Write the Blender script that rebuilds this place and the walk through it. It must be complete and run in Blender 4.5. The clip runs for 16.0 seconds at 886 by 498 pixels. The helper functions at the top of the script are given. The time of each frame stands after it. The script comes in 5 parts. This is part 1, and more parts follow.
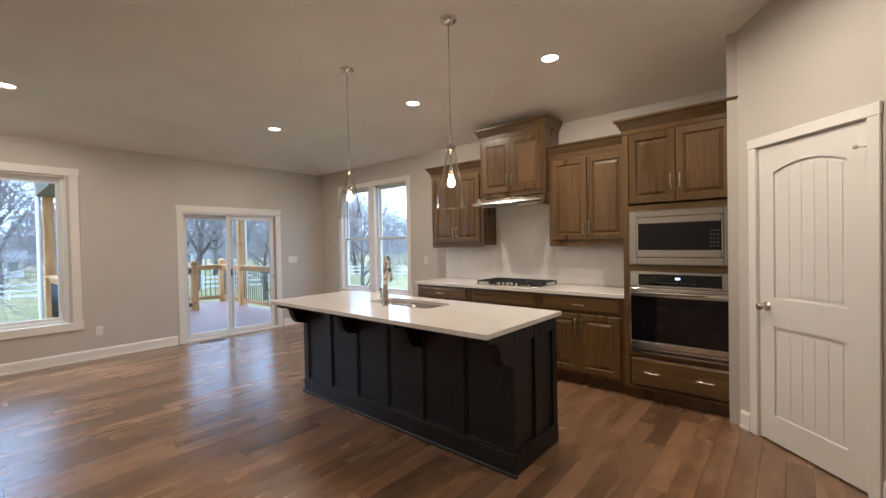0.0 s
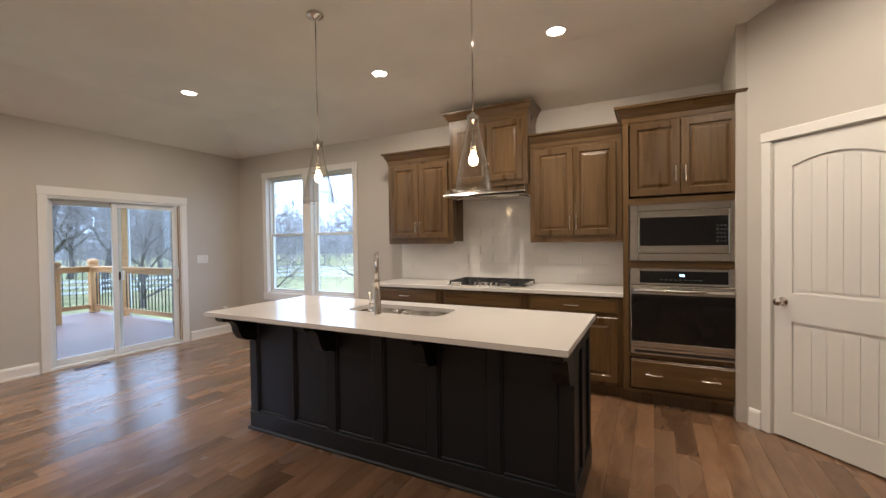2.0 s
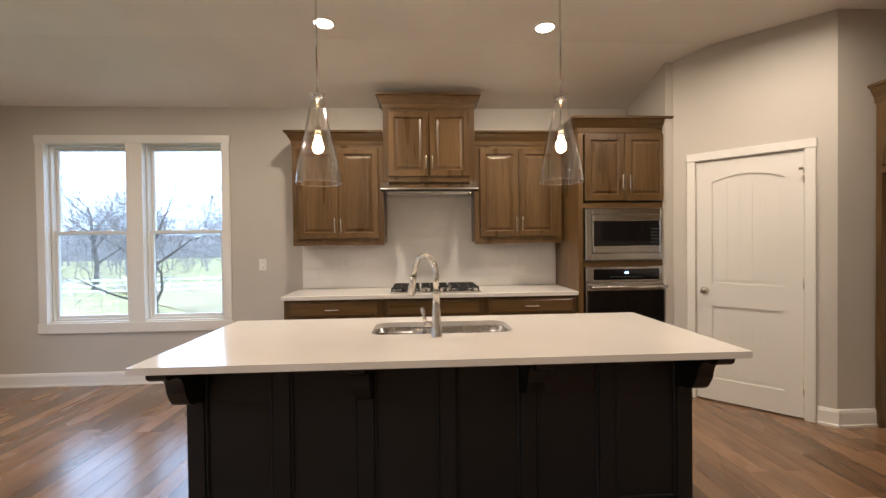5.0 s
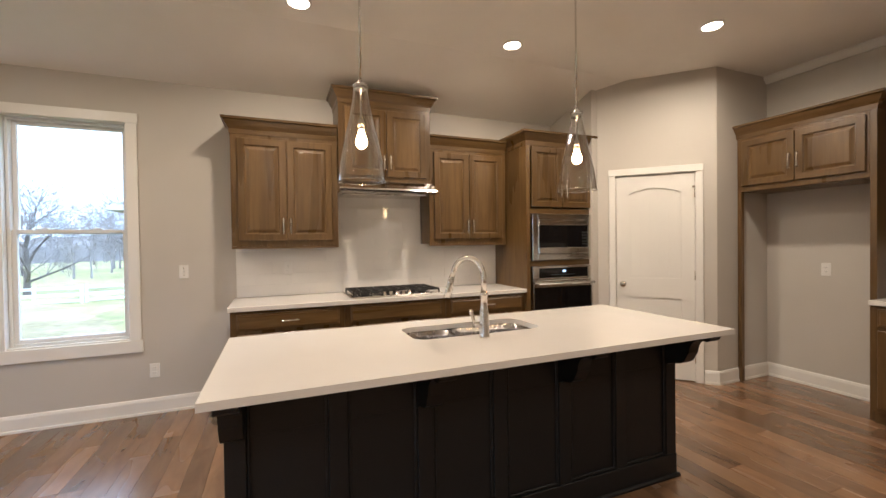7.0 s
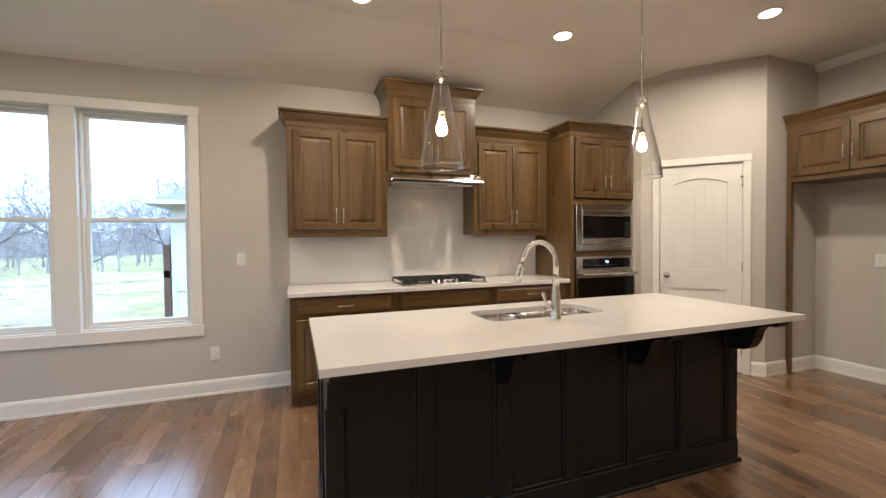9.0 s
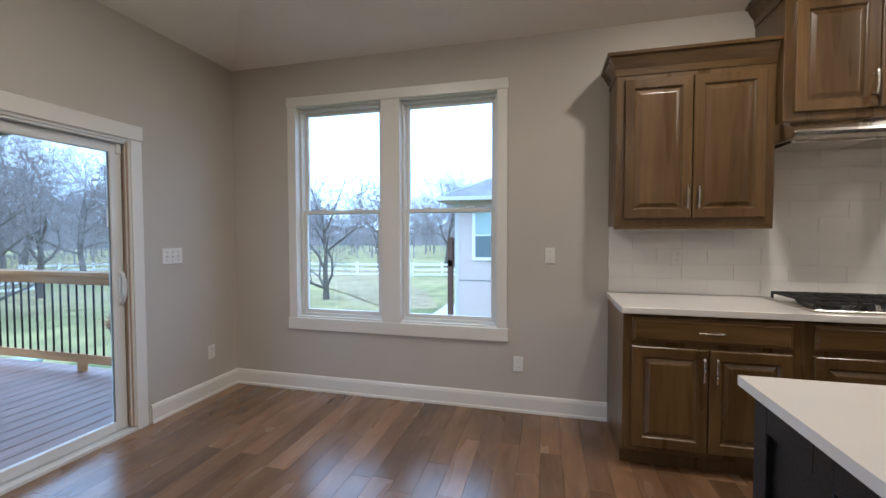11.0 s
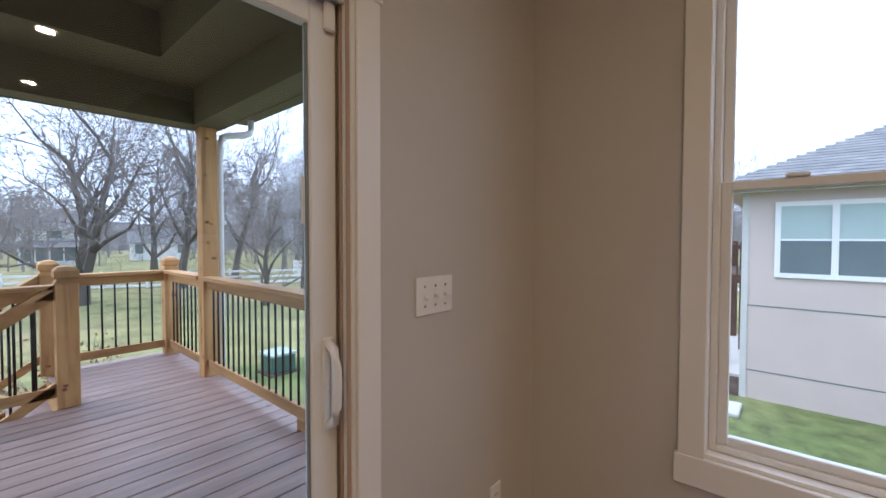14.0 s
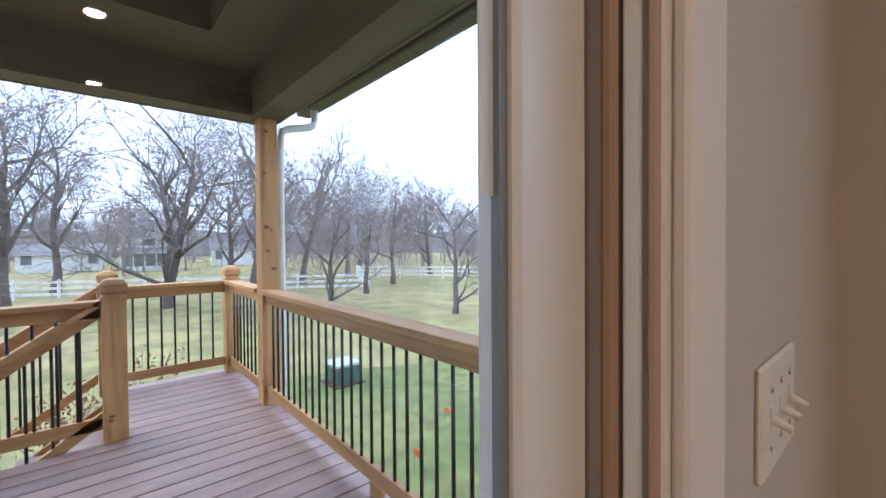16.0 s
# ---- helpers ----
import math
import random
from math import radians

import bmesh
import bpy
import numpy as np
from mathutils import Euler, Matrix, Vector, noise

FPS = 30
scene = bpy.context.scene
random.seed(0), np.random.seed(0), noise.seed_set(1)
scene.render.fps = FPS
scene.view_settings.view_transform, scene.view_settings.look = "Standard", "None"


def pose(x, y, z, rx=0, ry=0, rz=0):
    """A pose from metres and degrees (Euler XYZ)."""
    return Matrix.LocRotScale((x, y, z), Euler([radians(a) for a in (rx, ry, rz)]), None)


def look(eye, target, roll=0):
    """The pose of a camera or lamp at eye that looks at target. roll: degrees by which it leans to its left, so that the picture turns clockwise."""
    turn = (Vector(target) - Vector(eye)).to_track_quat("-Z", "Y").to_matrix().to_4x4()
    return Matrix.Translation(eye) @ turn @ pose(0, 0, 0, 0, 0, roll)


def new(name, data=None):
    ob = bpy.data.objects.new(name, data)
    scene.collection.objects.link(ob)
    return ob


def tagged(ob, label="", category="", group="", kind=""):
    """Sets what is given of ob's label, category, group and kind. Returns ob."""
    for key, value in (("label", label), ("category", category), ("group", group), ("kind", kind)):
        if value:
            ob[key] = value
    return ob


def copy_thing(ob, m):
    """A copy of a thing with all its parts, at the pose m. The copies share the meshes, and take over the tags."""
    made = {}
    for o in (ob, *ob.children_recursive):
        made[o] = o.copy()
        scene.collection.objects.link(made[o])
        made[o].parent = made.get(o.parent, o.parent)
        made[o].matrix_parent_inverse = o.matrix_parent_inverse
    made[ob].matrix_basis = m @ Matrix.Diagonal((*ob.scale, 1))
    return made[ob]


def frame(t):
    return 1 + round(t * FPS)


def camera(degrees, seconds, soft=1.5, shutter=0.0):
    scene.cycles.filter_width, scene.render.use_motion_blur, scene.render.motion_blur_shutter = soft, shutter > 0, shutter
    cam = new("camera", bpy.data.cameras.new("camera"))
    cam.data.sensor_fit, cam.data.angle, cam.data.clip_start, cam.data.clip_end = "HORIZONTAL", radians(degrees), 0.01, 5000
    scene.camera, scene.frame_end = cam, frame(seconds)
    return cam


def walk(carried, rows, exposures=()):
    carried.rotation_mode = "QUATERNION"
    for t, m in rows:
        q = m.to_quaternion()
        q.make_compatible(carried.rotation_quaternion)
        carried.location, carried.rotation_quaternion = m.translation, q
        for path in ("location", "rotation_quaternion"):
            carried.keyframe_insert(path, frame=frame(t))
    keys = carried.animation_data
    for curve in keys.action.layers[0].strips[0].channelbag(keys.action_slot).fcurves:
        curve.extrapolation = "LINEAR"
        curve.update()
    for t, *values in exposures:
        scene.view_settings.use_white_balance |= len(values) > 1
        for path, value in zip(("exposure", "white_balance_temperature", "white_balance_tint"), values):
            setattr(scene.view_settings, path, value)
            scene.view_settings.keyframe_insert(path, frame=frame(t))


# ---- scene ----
cam = camera(94.7, 16.0)
PATH = [
    (0, (6.879, -4.474, 1.423), (5.576, -2.957, 1.394), -1.1),
    (0.5, (6.655, -4.473, 1.422), (5.437, -2.887, 1.39), -1.1),
    (1, (6.424, -4.466, 1.418), (5.28, -2.826, 1.383), -1.0),
    (1.5, (6.185, -4.444, 1.397), (5.147, -2.735, 1.36), -0.8),
    (2, (5.943, -4.405, 1.385), (5.03, -2.626, 1.349), -0.8),
    (2.5, (5.674, -4.395, 1.379), (4.899, -2.552, 1.342), -0.8),
    (3, (5.398, -4.379, 1.377), (4.799, -2.472, 1.341), -0.8),
    (3.5, (5.133, -4.325, 1.38), (4.709, -2.37, 1.351), -0.8),
    (4, (4.857, -4.326, 1.374), (4.605, -2.342, 1.347), -0.8),
    (6.5, (3.611, -4.063, 1.379), (4.225, -2.16, 1.35), -0.7),
    (7, (3.445, -4.06, 1.389), (4.196, -2.206, 1.36), -0.8),
    (7.5, (3.33, -4.092, 1.382), (4.18, -2.282, 1.352), -0.8),
    (8, (3.249, -4.124, 1.373), (4.137, -2.333, 1.339), -0.8),
    (8.5, (3.182, -4.121, 1.361), (4.045, -2.317, 1.322), -0.7),
    (9, (3.144, -4.017, 1.335), (3.828, -2.138, 1.287), -0.6),
    (9.5, (3.107, -3.819, 1.323), (3.469, -1.853, 1.259), -0.7),
    (10, (3.007, -3.613, 1.315), (3.039, -1.614, 1.244), -0.5),
    (12.5, (1.867, -2.197, 1.349), (0.865, -0.466, 1.291), 0.2),
    (13, (1.516, -1.974, 1.348), (0.392, -0.321, 1.293), 0.2),
    (13.5, (1.169, -1.786, 1.347), (-0.054, -0.204, 1.286), 0.1),
    (14, (0.828, -1.575, 1.352), (-0.478, -0.061, 1.296), 0.1),
    (14.5, (0.487, -1.411, 1.369), (-0.883, 0.044, 1.318), 0.1),
    (15, (0.224, -1.272, 1.361), (-1.19, 0.142, 1.316), -0.1),
    (15.5, (0.088, -1.199, 1.373), (-1.36, 0.18, 1.332), -0.4),
    (16, (0.08, -1.214, 1.359), (-1.425, 0.102, 1.326), -0.4),
]
walk(cam, [(t, look(eye, target, roll)) for t, eye, target, roll in PATH],
     exposures=[(0, 0.54, 5350, 11), (4.2, 0.62, 5550, 11), (8.5, 0.84, 5600, 11), (9.2, 0.74, 5200, 8), (10.2, 0.52, 4800, 6), (12.5, -0.25, 5900, 16), (14, -0.14, 6100, 18), (16, 0.0, 6150, 19)])

# ---- world and light ----
LAMP_W, BULB_W = 16.0, 42.0  # watts of a downlight and of a pendant bulb
world = bpy.data.worlds.new("overcast_sky")
scene.world = world
world.use_nodes = True
wn, wl = world.node_tree.nodes, world.node_tree.links
bg = wn["Background"]
sky = wn.new("ShaderNodeTexSky")
sky.sky_type = "NISHITA"
sky.sun_disc = False
sky.sun_elevation, sky.sun_rotation = radians(38), radians(200)
clouds = wn.new("ShaderNodeTexNoise")
clouds.inputs["Scale"].default_value, clouds.inputs["Detail"].default_value = 2.2, 6
cramp = wn.new("ShaderNodeValToRGB")
cramp.color_ramp.elements[0].position, cramp.color_ramp.elements[0].color = 0.36, (12.0, 14.8, 19.6, 1)
cramp.color_ramp.elements[1].position, cramp.color_ramp.elements[1].color = 0.62, (21.0, 25.0, 31.5, 1)
cmix = wn.new("ShaderNodeMixRGB")
cmix.inputs[0].default_value = 0.88
wl.new(clouds.outputs["Fac"], cramp.inputs[0])
wl.new(sky.outputs[0], cmix.inputs[1])
wl.new(cramp.outputs[0], cmix.inputs[2])
wl.new(cmix.outputs[0], bg.inputs[0])
bg.inputs[1].default_value = 0.15
sun = new("sun", bpy.data.lights.new("sun", "SUN"))
sun.data.energy, sun.data.angle, sun.data.color = 2.0, radians(25), (1, 0.985, 0.97)
sun.matrix_world = look((0, 0, 30), (18, 12, 0))


# ---- materials ----
def nodes_of(name):
    m = bpy.data.materials.new(name)
    m.use_nodes = True
    t = m.node_tree
    return m, t.nodes, t.links, t.nodes["Principled BSDF"]


def coords(n, l, scale, rand=True):
    tc, mp = n.new("ShaderNodeTexCoord"), n.new("ShaderNodeMapping")
    mp.inputs["Scale"].default_value = scale
    l.new(tc.outputs["Object"], mp.inputs["Vector"])
    if rand:
        oi, mul = n.new("ShaderNodeObjectInfo"), n.new("ShaderNodeMath")
        mul.operation = "MULTIPLY"
        mul.inputs[1].default_value = 37.0
        l.new(oi.outputs["Random"], mul.inputs[0])
        l.new(mul.outputs[0], mp.inputs["Location"])
    return mp


def noise_of(n, l, mp, scale, detail=4):
    t = n.new("ShaderNodeTexNoise")
    t.inputs["Scale"].default_value, t.inputs["Detail"].default_value = scale, detail
    l.new(mp.outputs[0], t.inputs["Vector"])
    return t


def ramp_of(n, l, src, stops):
    r = n.new("ShaderNodeValToRGB")
    e = r.color_ramp.elements
    while len(e) < len(stops):
        e.new(0.5)
    for el, (p, c) in zip(e, stops):
        el.position, el.color = p, (*c, 1)
    l.new(src, r.inputs[0])
    return r


def mix_of(n, l, a, b, fac, mode="MULTIPLY"):
    m = n.new("ShaderNodeMixRGB")
    m.blend_type = mode
    if isinstance(fac, float):
        m.inputs[0].default_value = fac
    else:
        l.new(fac, m.inputs[0])
    l.new(a, m.inputs[1])
    l.new(b, m.inputs[2])
    return m


def bump_of(n, l, src, p, strength, dist):
    b = n.new("ShaderNodeBump")
    b.inputs["Strength"].default_value, b.inputs["Distance"].default_value = strength, dist
    l.new(src, b.inputs["Height"])
    l.new(b.outputs[0], p.inputs["Normal"])


def paint(name, c, rough=0.5, grain=180.0, amount=0.12, bump=0.15, metal=0.0, stretch=(1, 1, 1), spread=0.07):
    """A painted, moulded or cast surface: slow blotches of tone, fine grain in the relief and the gloss."""
    m, n, l, p = nodes_of(name)
    mp = coords(n, l, stretch)
    big, fine = noise_of(n, l, mp, 1.7, 3), noise_of(n, l, mp, grain, 2)
    lo, hi = tuple(v * (1 - amount) for v in c), tuple(min(1, v * (1 + amount * 0.6)) for v in c)
    r = ramp_of(n, l, big.outputs["Fac"], [(0.3, lo), (0.7, hi)])
    l.new(r.outputs[0], p.inputs["Base Color"])
    g = ramp_of(n, l, fine.outputs["Fac"], [(0.3, (rough - spread,) * 3), (0.7, (rough + spread,) * 3)])
    l.new(g.outputs[0], p.inputs["Roughness"])
    p.inputs["Metallic"].default_value = metal
    bump_of(n, l, fine.outputs["Fac"], p, bump, 0.002)
    return m


def wood(name, stops, stretch, rough=0.4, vary=0.3, bump=0.12, coat=0.0):
    """Grain drawn out along the least-scaled axis, a second slow figure, and a tone of its own for each piece."""
    m, n, l, p = nodes_of(name)
    mp = coords(n, l, stretch)
    g, s = noise_of(n, l, mp, 3.0, 7), noise_of(n, l, mp, 0.6, 2)
    g.inputs["Distortion"].default_value = 0.6
    r = ramp_of(n, l, g.outputs["Fac"], stops)
    tone = ramp_of(n, l, s.outputs["Fac"], [(0.3, (0.72,) * 3), (0.7, (1.12,) * 3)])
    oi = n.new("ShaderNodeObjectInfo")
    each = ramp_of(n, l, oi.outputs["Random"], [(0, (1 - vary, 1 - vary, 1 - vary)), (1, (1 + vary, 1 + vary * 0.9, 1 + vary * 0.8))])
    a = mix_of(n, l, r.outputs[0], tone.outputs[0], 1.0)
    b = mix_of(n, l, a.outputs[0], each.outputs[0], 1.0)
    l.new(b.outputs[0], p.inputs["Base Color"])
    rr = ramp_of(n, l, s.outputs["Fac"], [(0.2, (rough - 0.07,) * 3), (0.8, (rough + 0.08,) * 3)])
    l.new(rr.outputs[0], p.inputs["Roughness"])
    p.inputs["Coat Weight"].default_value = coat
    p.inputs["Coat Roughness"].default_value = 0.25
    bump_of(n, l, g.outputs["Fac"], p, bump, 0.002)
    return m


def glass(name, tint=(0.96, 0.98, 0.98), edge=1.0, power=4.0, base=0.035):
    """Thin clear glass: see-through, with a gloss that grows towards grazing angles on either side."""
    m, n, l, p = nodes_of(name)
    n.remove(p)
    tr, gl, lw, mx = (n.new("ShaderNode" + k) for k in ("BsdfTransparent", "BsdfGlossy", "LayerWeight", "MixShader"))
    tr.inputs[0].default_value = (*tint, 1)
    gl.inputs["Roughness"].default_value = 0.01
    lw.inputs["Blend"].default_value = 0.5
    pw, ml = n.new("ShaderNodeMath"), n.new("ShaderNodeMath")
    pw.operation, ml.operation = "POWER", "MULTIPLY_ADD"
    pw.inputs[1].default_value = power
    ml.inputs[1].default_value, ml.inputs[2].default_value = 0.75 * edge, base
    l.new(lw.outputs["Facing"], pw.inputs[0])
    l.new(pw.outputs[0], ml.inputs[0])
    l.new(ml.outputs[0], mx.inputs[0])
    l.new(tr.outputs[0], mx.inputs[1])
    l.new(gl.outputs[0], mx.inputs[2])
    l.new(mx.outputs[0], n["Material Output"].inputs[0])
    return m


def glow(name, c, strength):
    m, n, l, p = nodes_of(name)
    p.inputs["Base Color"].default_value = (*c, 1)
    p.inputs["Emission Color"].default_value = (*c, 1)
    p.inputs["Emission Strength"].default_value = strength
    return m


def patchy(name, stops, scales, rough, bump=0.6, dist=0.02):
    """Ground cover: two sizes of patches and a fine tuft relief."""
    m, n, l, p = nodes_of(name)
    mp = coords(n, l, (1, 1, 1), False)
    a, b, c = (noise_of(n, l, mp, s, 5) for s in scales)
    r = ramp_of(n, l, a.outputs["Fac"], stops)
    t = ramp_of(n, l, b.outputs["Fac"], [(0.3, (0.6,) * 3), (0.7, (1.25,) * 3)])
    u = ramp_of(n, l, c.outputs["Fac"], [(0.3, (0.7,) * 3), (0.7, (1.2,) * 3)])
    x = mix_of(n, l, r.outputs[0], t.outputs[0], 1.0)
    y = mix_of(n, l, x.outputs[0], u.outputs[0], 1.0)
    l.new(y.outputs[0], p.inputs["Base Color"])
    p.inputs["Roughness"].default_value = rough
    bump_of(n, l, c.outputs["Fac"], p, bump, dist)
    return m


M_WALL = paint("wall_paint", (0.54, 0.505, 0.455), 0.62, 260, 0.04, 0.12)
M_CEIL = paint("ceiling_paint", (0.85, 0.82, 0.765), 0.8, 200, 0.04, 0.2)
M_TRIM = paint("white_trim_paint", (0.78, 0.76, 0.72), 0.35, 40, 0.03, 0.015)
M_VINYL = paint("white_vinyl", (0.76, 0.77, 0.76), 0.34, 14, 0.012, 0.0, spread=0.01)
M_CAB = wood("stained_cabinet_wood", [(0.28, (0.090, 0.048, 0.016)), (0.5, (0.120, 0.068, 0.0225)), (0.75, (0.148, 0.088, 0.032))], (11, 11, 1.0), 0.3, 0.1, 0.03, 0.25)
M_CAB_H = wood("stained_cabinet_wood_across", [(0.28, (0.090, 0.048, 0.016)), (0.5, (0.120, 0.068, 0.0225)), (0.75, (0.148, 0.088, 0.032))], (1.0, 11, 11), 0.3, 0.06, 0.03, 0.25)
M_FLOOR = wood("hardwood_plank", [(0.25, (0.150, 0.082, 0.042)), (0.5, (0.205, 0.116, 0.060)), (0.78, (0.262, 0.155, 0.084))], (5, 1.1, 5), 0.25, 0.3, 0.05, 0.45)
M_GAP = paint("dark_joint", (0.03, 0.018, 0.012), 0.8)
M_BLACK = paint("black_island_paint", (0.0045, 0.0056, 0.0072), 0.46, 150, 0.2, 0.06)
M_QUARTZ = paint("white_quartz", (0.76, 0.73, 0.69), 0.13, 90, 0.05, 0.01, spread=0.03)
M_SINK = paint("satin_sink_steel", (0.46, 0.45, 0.44), 0.24, 60, 0.05, 0.01, 1.0)
M_TAN = paint("tan_weatherstrip", (0.40, 0.28, 0.19), 0.6, 60, 0.08, 0.05)
M_STEEL = paint("brushed_steel", (0.68, 0.66, 0.62), 0.17, 60, 0.08, 0.05, 1.0, (1, 40, 40))
M_NICKEL = paint("satin_nickel", (0.74, 0.70, 0.64), 0.22, 150, 0.06, 0.02, 1.0)
M_CHROME = paint("polished_chrome", (0.72, 0.71, 0.69), 0.1, 150, 0.04, 0.01, 1.0, spread=0.03)
M_IRON = paint("cast_iron", (0.012, 0.012, 0.012), 0.55, 300, 0.2, 0.4)
M_DARKGLASS = paint("black_glass", (0.006, 0.006, 0.007), 0.06, 40, 0.1, 0.0, spread=0.02)
M_TILE = paint("white_glazed_tile", (0.80, 0.78, 0.75), 0.09, 6, 0.04, 0.06, spread=0.03)
M_GROUT = paint("grout", (0.79, 0.77, 0.74), 0.9, 300, 0.05, 0.2)
M_PLATE = paint("white_plastic", (0.78, 0.77, 0.74), 0.35, 100, 0.02, 0.02)
M_SLOT = paint("dark_slot", (0.02, 0.02, 0.02), 0.5)
M_GLASS = glass("window_glass", (0.94, 0.97, 0.968))
M_SHADE = glass("clear_shade_glass", (0.97, 0.965, 0.955), 1.35, 1.7, 0.12)
M_RIM = glass("shade_rim_glass", (0.97, 0.965, 0.955), 0.6, 1.0, 0.28)
M_BULB = glow("warm_bulb", (1.0, 0.62, 0.27), 45)
M_LENS = glow("downlight_lens", (1.0, 0.80, 0.56), 14)
M_CLOCK = glow("clock_digits", (0.5, 0.7, 1.0), 2.5)
M_CEDAR = wood("cedar", [(0.28, (0.36, 0.18, 0.066)), (0.5, (0.52, 0.285, 0.112)), (0.75, (0.63, 0.375, 0.16))], (6, 6, 0.6), 0.65, 0.16, 0.25)
M_CEDAR_Y = wood("cedar_rail", [(0.28, (0.36, 0.18, 0.066)), (0.5, (0.52, 0.285, 0.112)), (0.75, (0.63, 0.375, 0.16))], (6, 0.6, 6), 0.65, 0.16, 0.25)
M_CEDAR_X = wood("cedar_rail_across", [(0.28, (0.36, 0.18, 0.066)), (0.5, (0.52, 0.285, 0.112)), (0.75, (0.63, 0.375, 0.16))], (0.6, 6, 6), 0.65, 0.16, 0.25)
# glazing bead: the shade it lies in is put into its grey-blue colour
M_BEAD_SHADE = paint("shade_tinted_bead", (0.20, 0.235, 0.25), 0.4, 40, 0.05, 0.0)
M_KNOT = paint("cedar_knot", (0.23, 0.10, 0.04), 0.7, 200, 0.3, 0.3)
M_DECK = wood("composite_deck", [(0.3, (0.27, 0.182, 0.158)), (0.5, (0.315, 0.212, 0.184)), (0.75, (0.36, 0.243, 0.21))], (20, 1.5, 20), 0.42, 0.07, 0.25)
M_BALUSTER = paint("black_metal", (0.012, 0.011, 0.011), 0.4, 100, 0.1, 0.1)
M_PORCH = paint("olive_porch_paint", (0.115, 0.103, 0.07), 0.7, 120, 0.08, 0.2)
M_SIDING = paint("stucco_siding", (0.56, 0.47, 0.425), 0.85, 90, 0.05, 0.4)
M_ROOF = patchy("asphalt_shingle", [(0.35, (0.19, 0.19, 0.195)), (0.65, (0.29, 0.285, 0.28))], (3, 30, 120), 0.9, 0.5, 0.01)
M_GRASS = patchy("grass", [(0.32, (0.37, 0.305, 0.155)), (0.5, (0.285, 0.265, 0.108)), (0.68, (0.225, 0.225, 0.085))], (0.09, 0.9, 24), 0.95)
M_DRY = patchy("dry_grass", [(0.35, (0.27, 0.22, 0.11)), (0.65, (0.36, 0.29, 0.16))], (0.5, 3, 30), 0.95)
M_LAWN = patchy("lawn", [(0.35, (0.115, 0.155, 0.045)), (0.65, (0.19, 0.205, 0.075))], (0.4, 3, 40), 0.95)
M_MULCH = patchy("mulch", [(0.35, (0.05, 0.032, 0.022)), (0.65, (0.11, 0.075, 0.055))], (3, 14, 60), 0.95)
M_CONC = paint("concrete", (0.55, 0.54, 0.51), 0.8, 80, 0.08, 0.3)
M_BARK = paint("bark", (0.12, 0.103, 0.09), 0.9, 30, 0.3, 0.8, stretch=(1, 1, 0.3))
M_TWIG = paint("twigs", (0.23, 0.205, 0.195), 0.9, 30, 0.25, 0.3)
# twigs of the far woods: paler than M_TWIG, distance haze mixed into the colour
M_HAZE_TWIG = paint("haze_tinted_far_twigs", (0.30, 0.275, 0.27), 0.9, 30, 0.2, 0.3)
M_FENCE = paint("white_fence_paint", (0.78, 0.78, 0.77), 0.6, 60, 0.05, 0.1)
M_BROWN = paint("brown_deck_stain", (0.10, 0.055, 0.038), 0.7, 60, 0.2, 0.3)
M_GREENBOX = paint("green_metal", (0.055, 0.115, 0.095), 0.5, 80, 0.1, 0.1)
M_SHUTTER = paint("window_screen", (0.15, 0.19, 0.20), 0.15, 60, 0.1, 0.0)
M_MARK = paint("dim_button_print", (0.045, 0.05, 0.052), 0.3, 60, 0.1, 0.0)
M_BLIND = paint("pale_blind", (0.42, 0.52, 0.50), 0.2, 60, 0.05, 0.0)
M_FOAMTAPE = paint("pale_sticker", (0.72, 0.78, 0.82), 0.5, 60, 0.03, 0.0)
M_LEAF = paint("russet_leaf", (0.28, 0.13, 0.06), 0.8, 20, 0.35, 0.0)
# wooded rise: its colour is lightened to stand in for haze
M_WOODS = patchy("haze_tinted_wood_mass", [(0.35, (0.19, 0.175, 0.17)), (0.65, (0.27, 0.25, 0.245))], (0.08, 0.5, 3.0), 0.95)
M_FLAG = paint("orange_flag", (0.8, 0.12, 0.03), 0.6)


# ---- mesh helpers ----
def box(bm, x0, y0, z0, x1, y1, z1, b=0.0):
    """An upright box, its edges eased by b."""
    r = bmesh.ops.create_cube(bm, size=1.0)
    for v in r["verts"]:
        v.co = Vector(((x0 + x1) / 2 + v.co.x * abs(x1 - x0), (y0 + y1) / 2 + v.co.y * abs(y1 - y0), (z0 + z1) / 2 + v.co.z * abs(z1 - z0)))
    if b:
        es = list({e for v in r["verts"] for e in v.link_edges})
        bmesh.ops.bevel(bm, geom=es, offset=b, segments=1, affect="EDGES", clamp_overlap=True)
    return bm


def boxed(*a, **k):
    return box(bmesh.new(), *a, **k)


def spin(bm, profile, n=20, at=(0, 0, 0), smooth=True, m=None):
    """A turned shape from (radius, height) pairs."""
    m = m or Matrix()
    rings = []
    for r, z in profile:
        rings.append([bm.verts.new(m @ Vector((at[0] + r * math.cos(2 * math.pi * i / n), at[1] + r * math.sin(2 * math.pi * i / n), at[2] + z))) for i in range(n)])
    for a, b in zip(rings, rings[1:]):
        for i in range(n):
            f = bm.faces.new((a[i], a[(i + 1) % n], b[(i + 1) % n], b[i]))
            f.smooth = smooth
    for ring, flip in ((rings[0], True), (rings[-1], False)):
        bm.faces.new(ring[::-1] if flip else ring)
    return bm


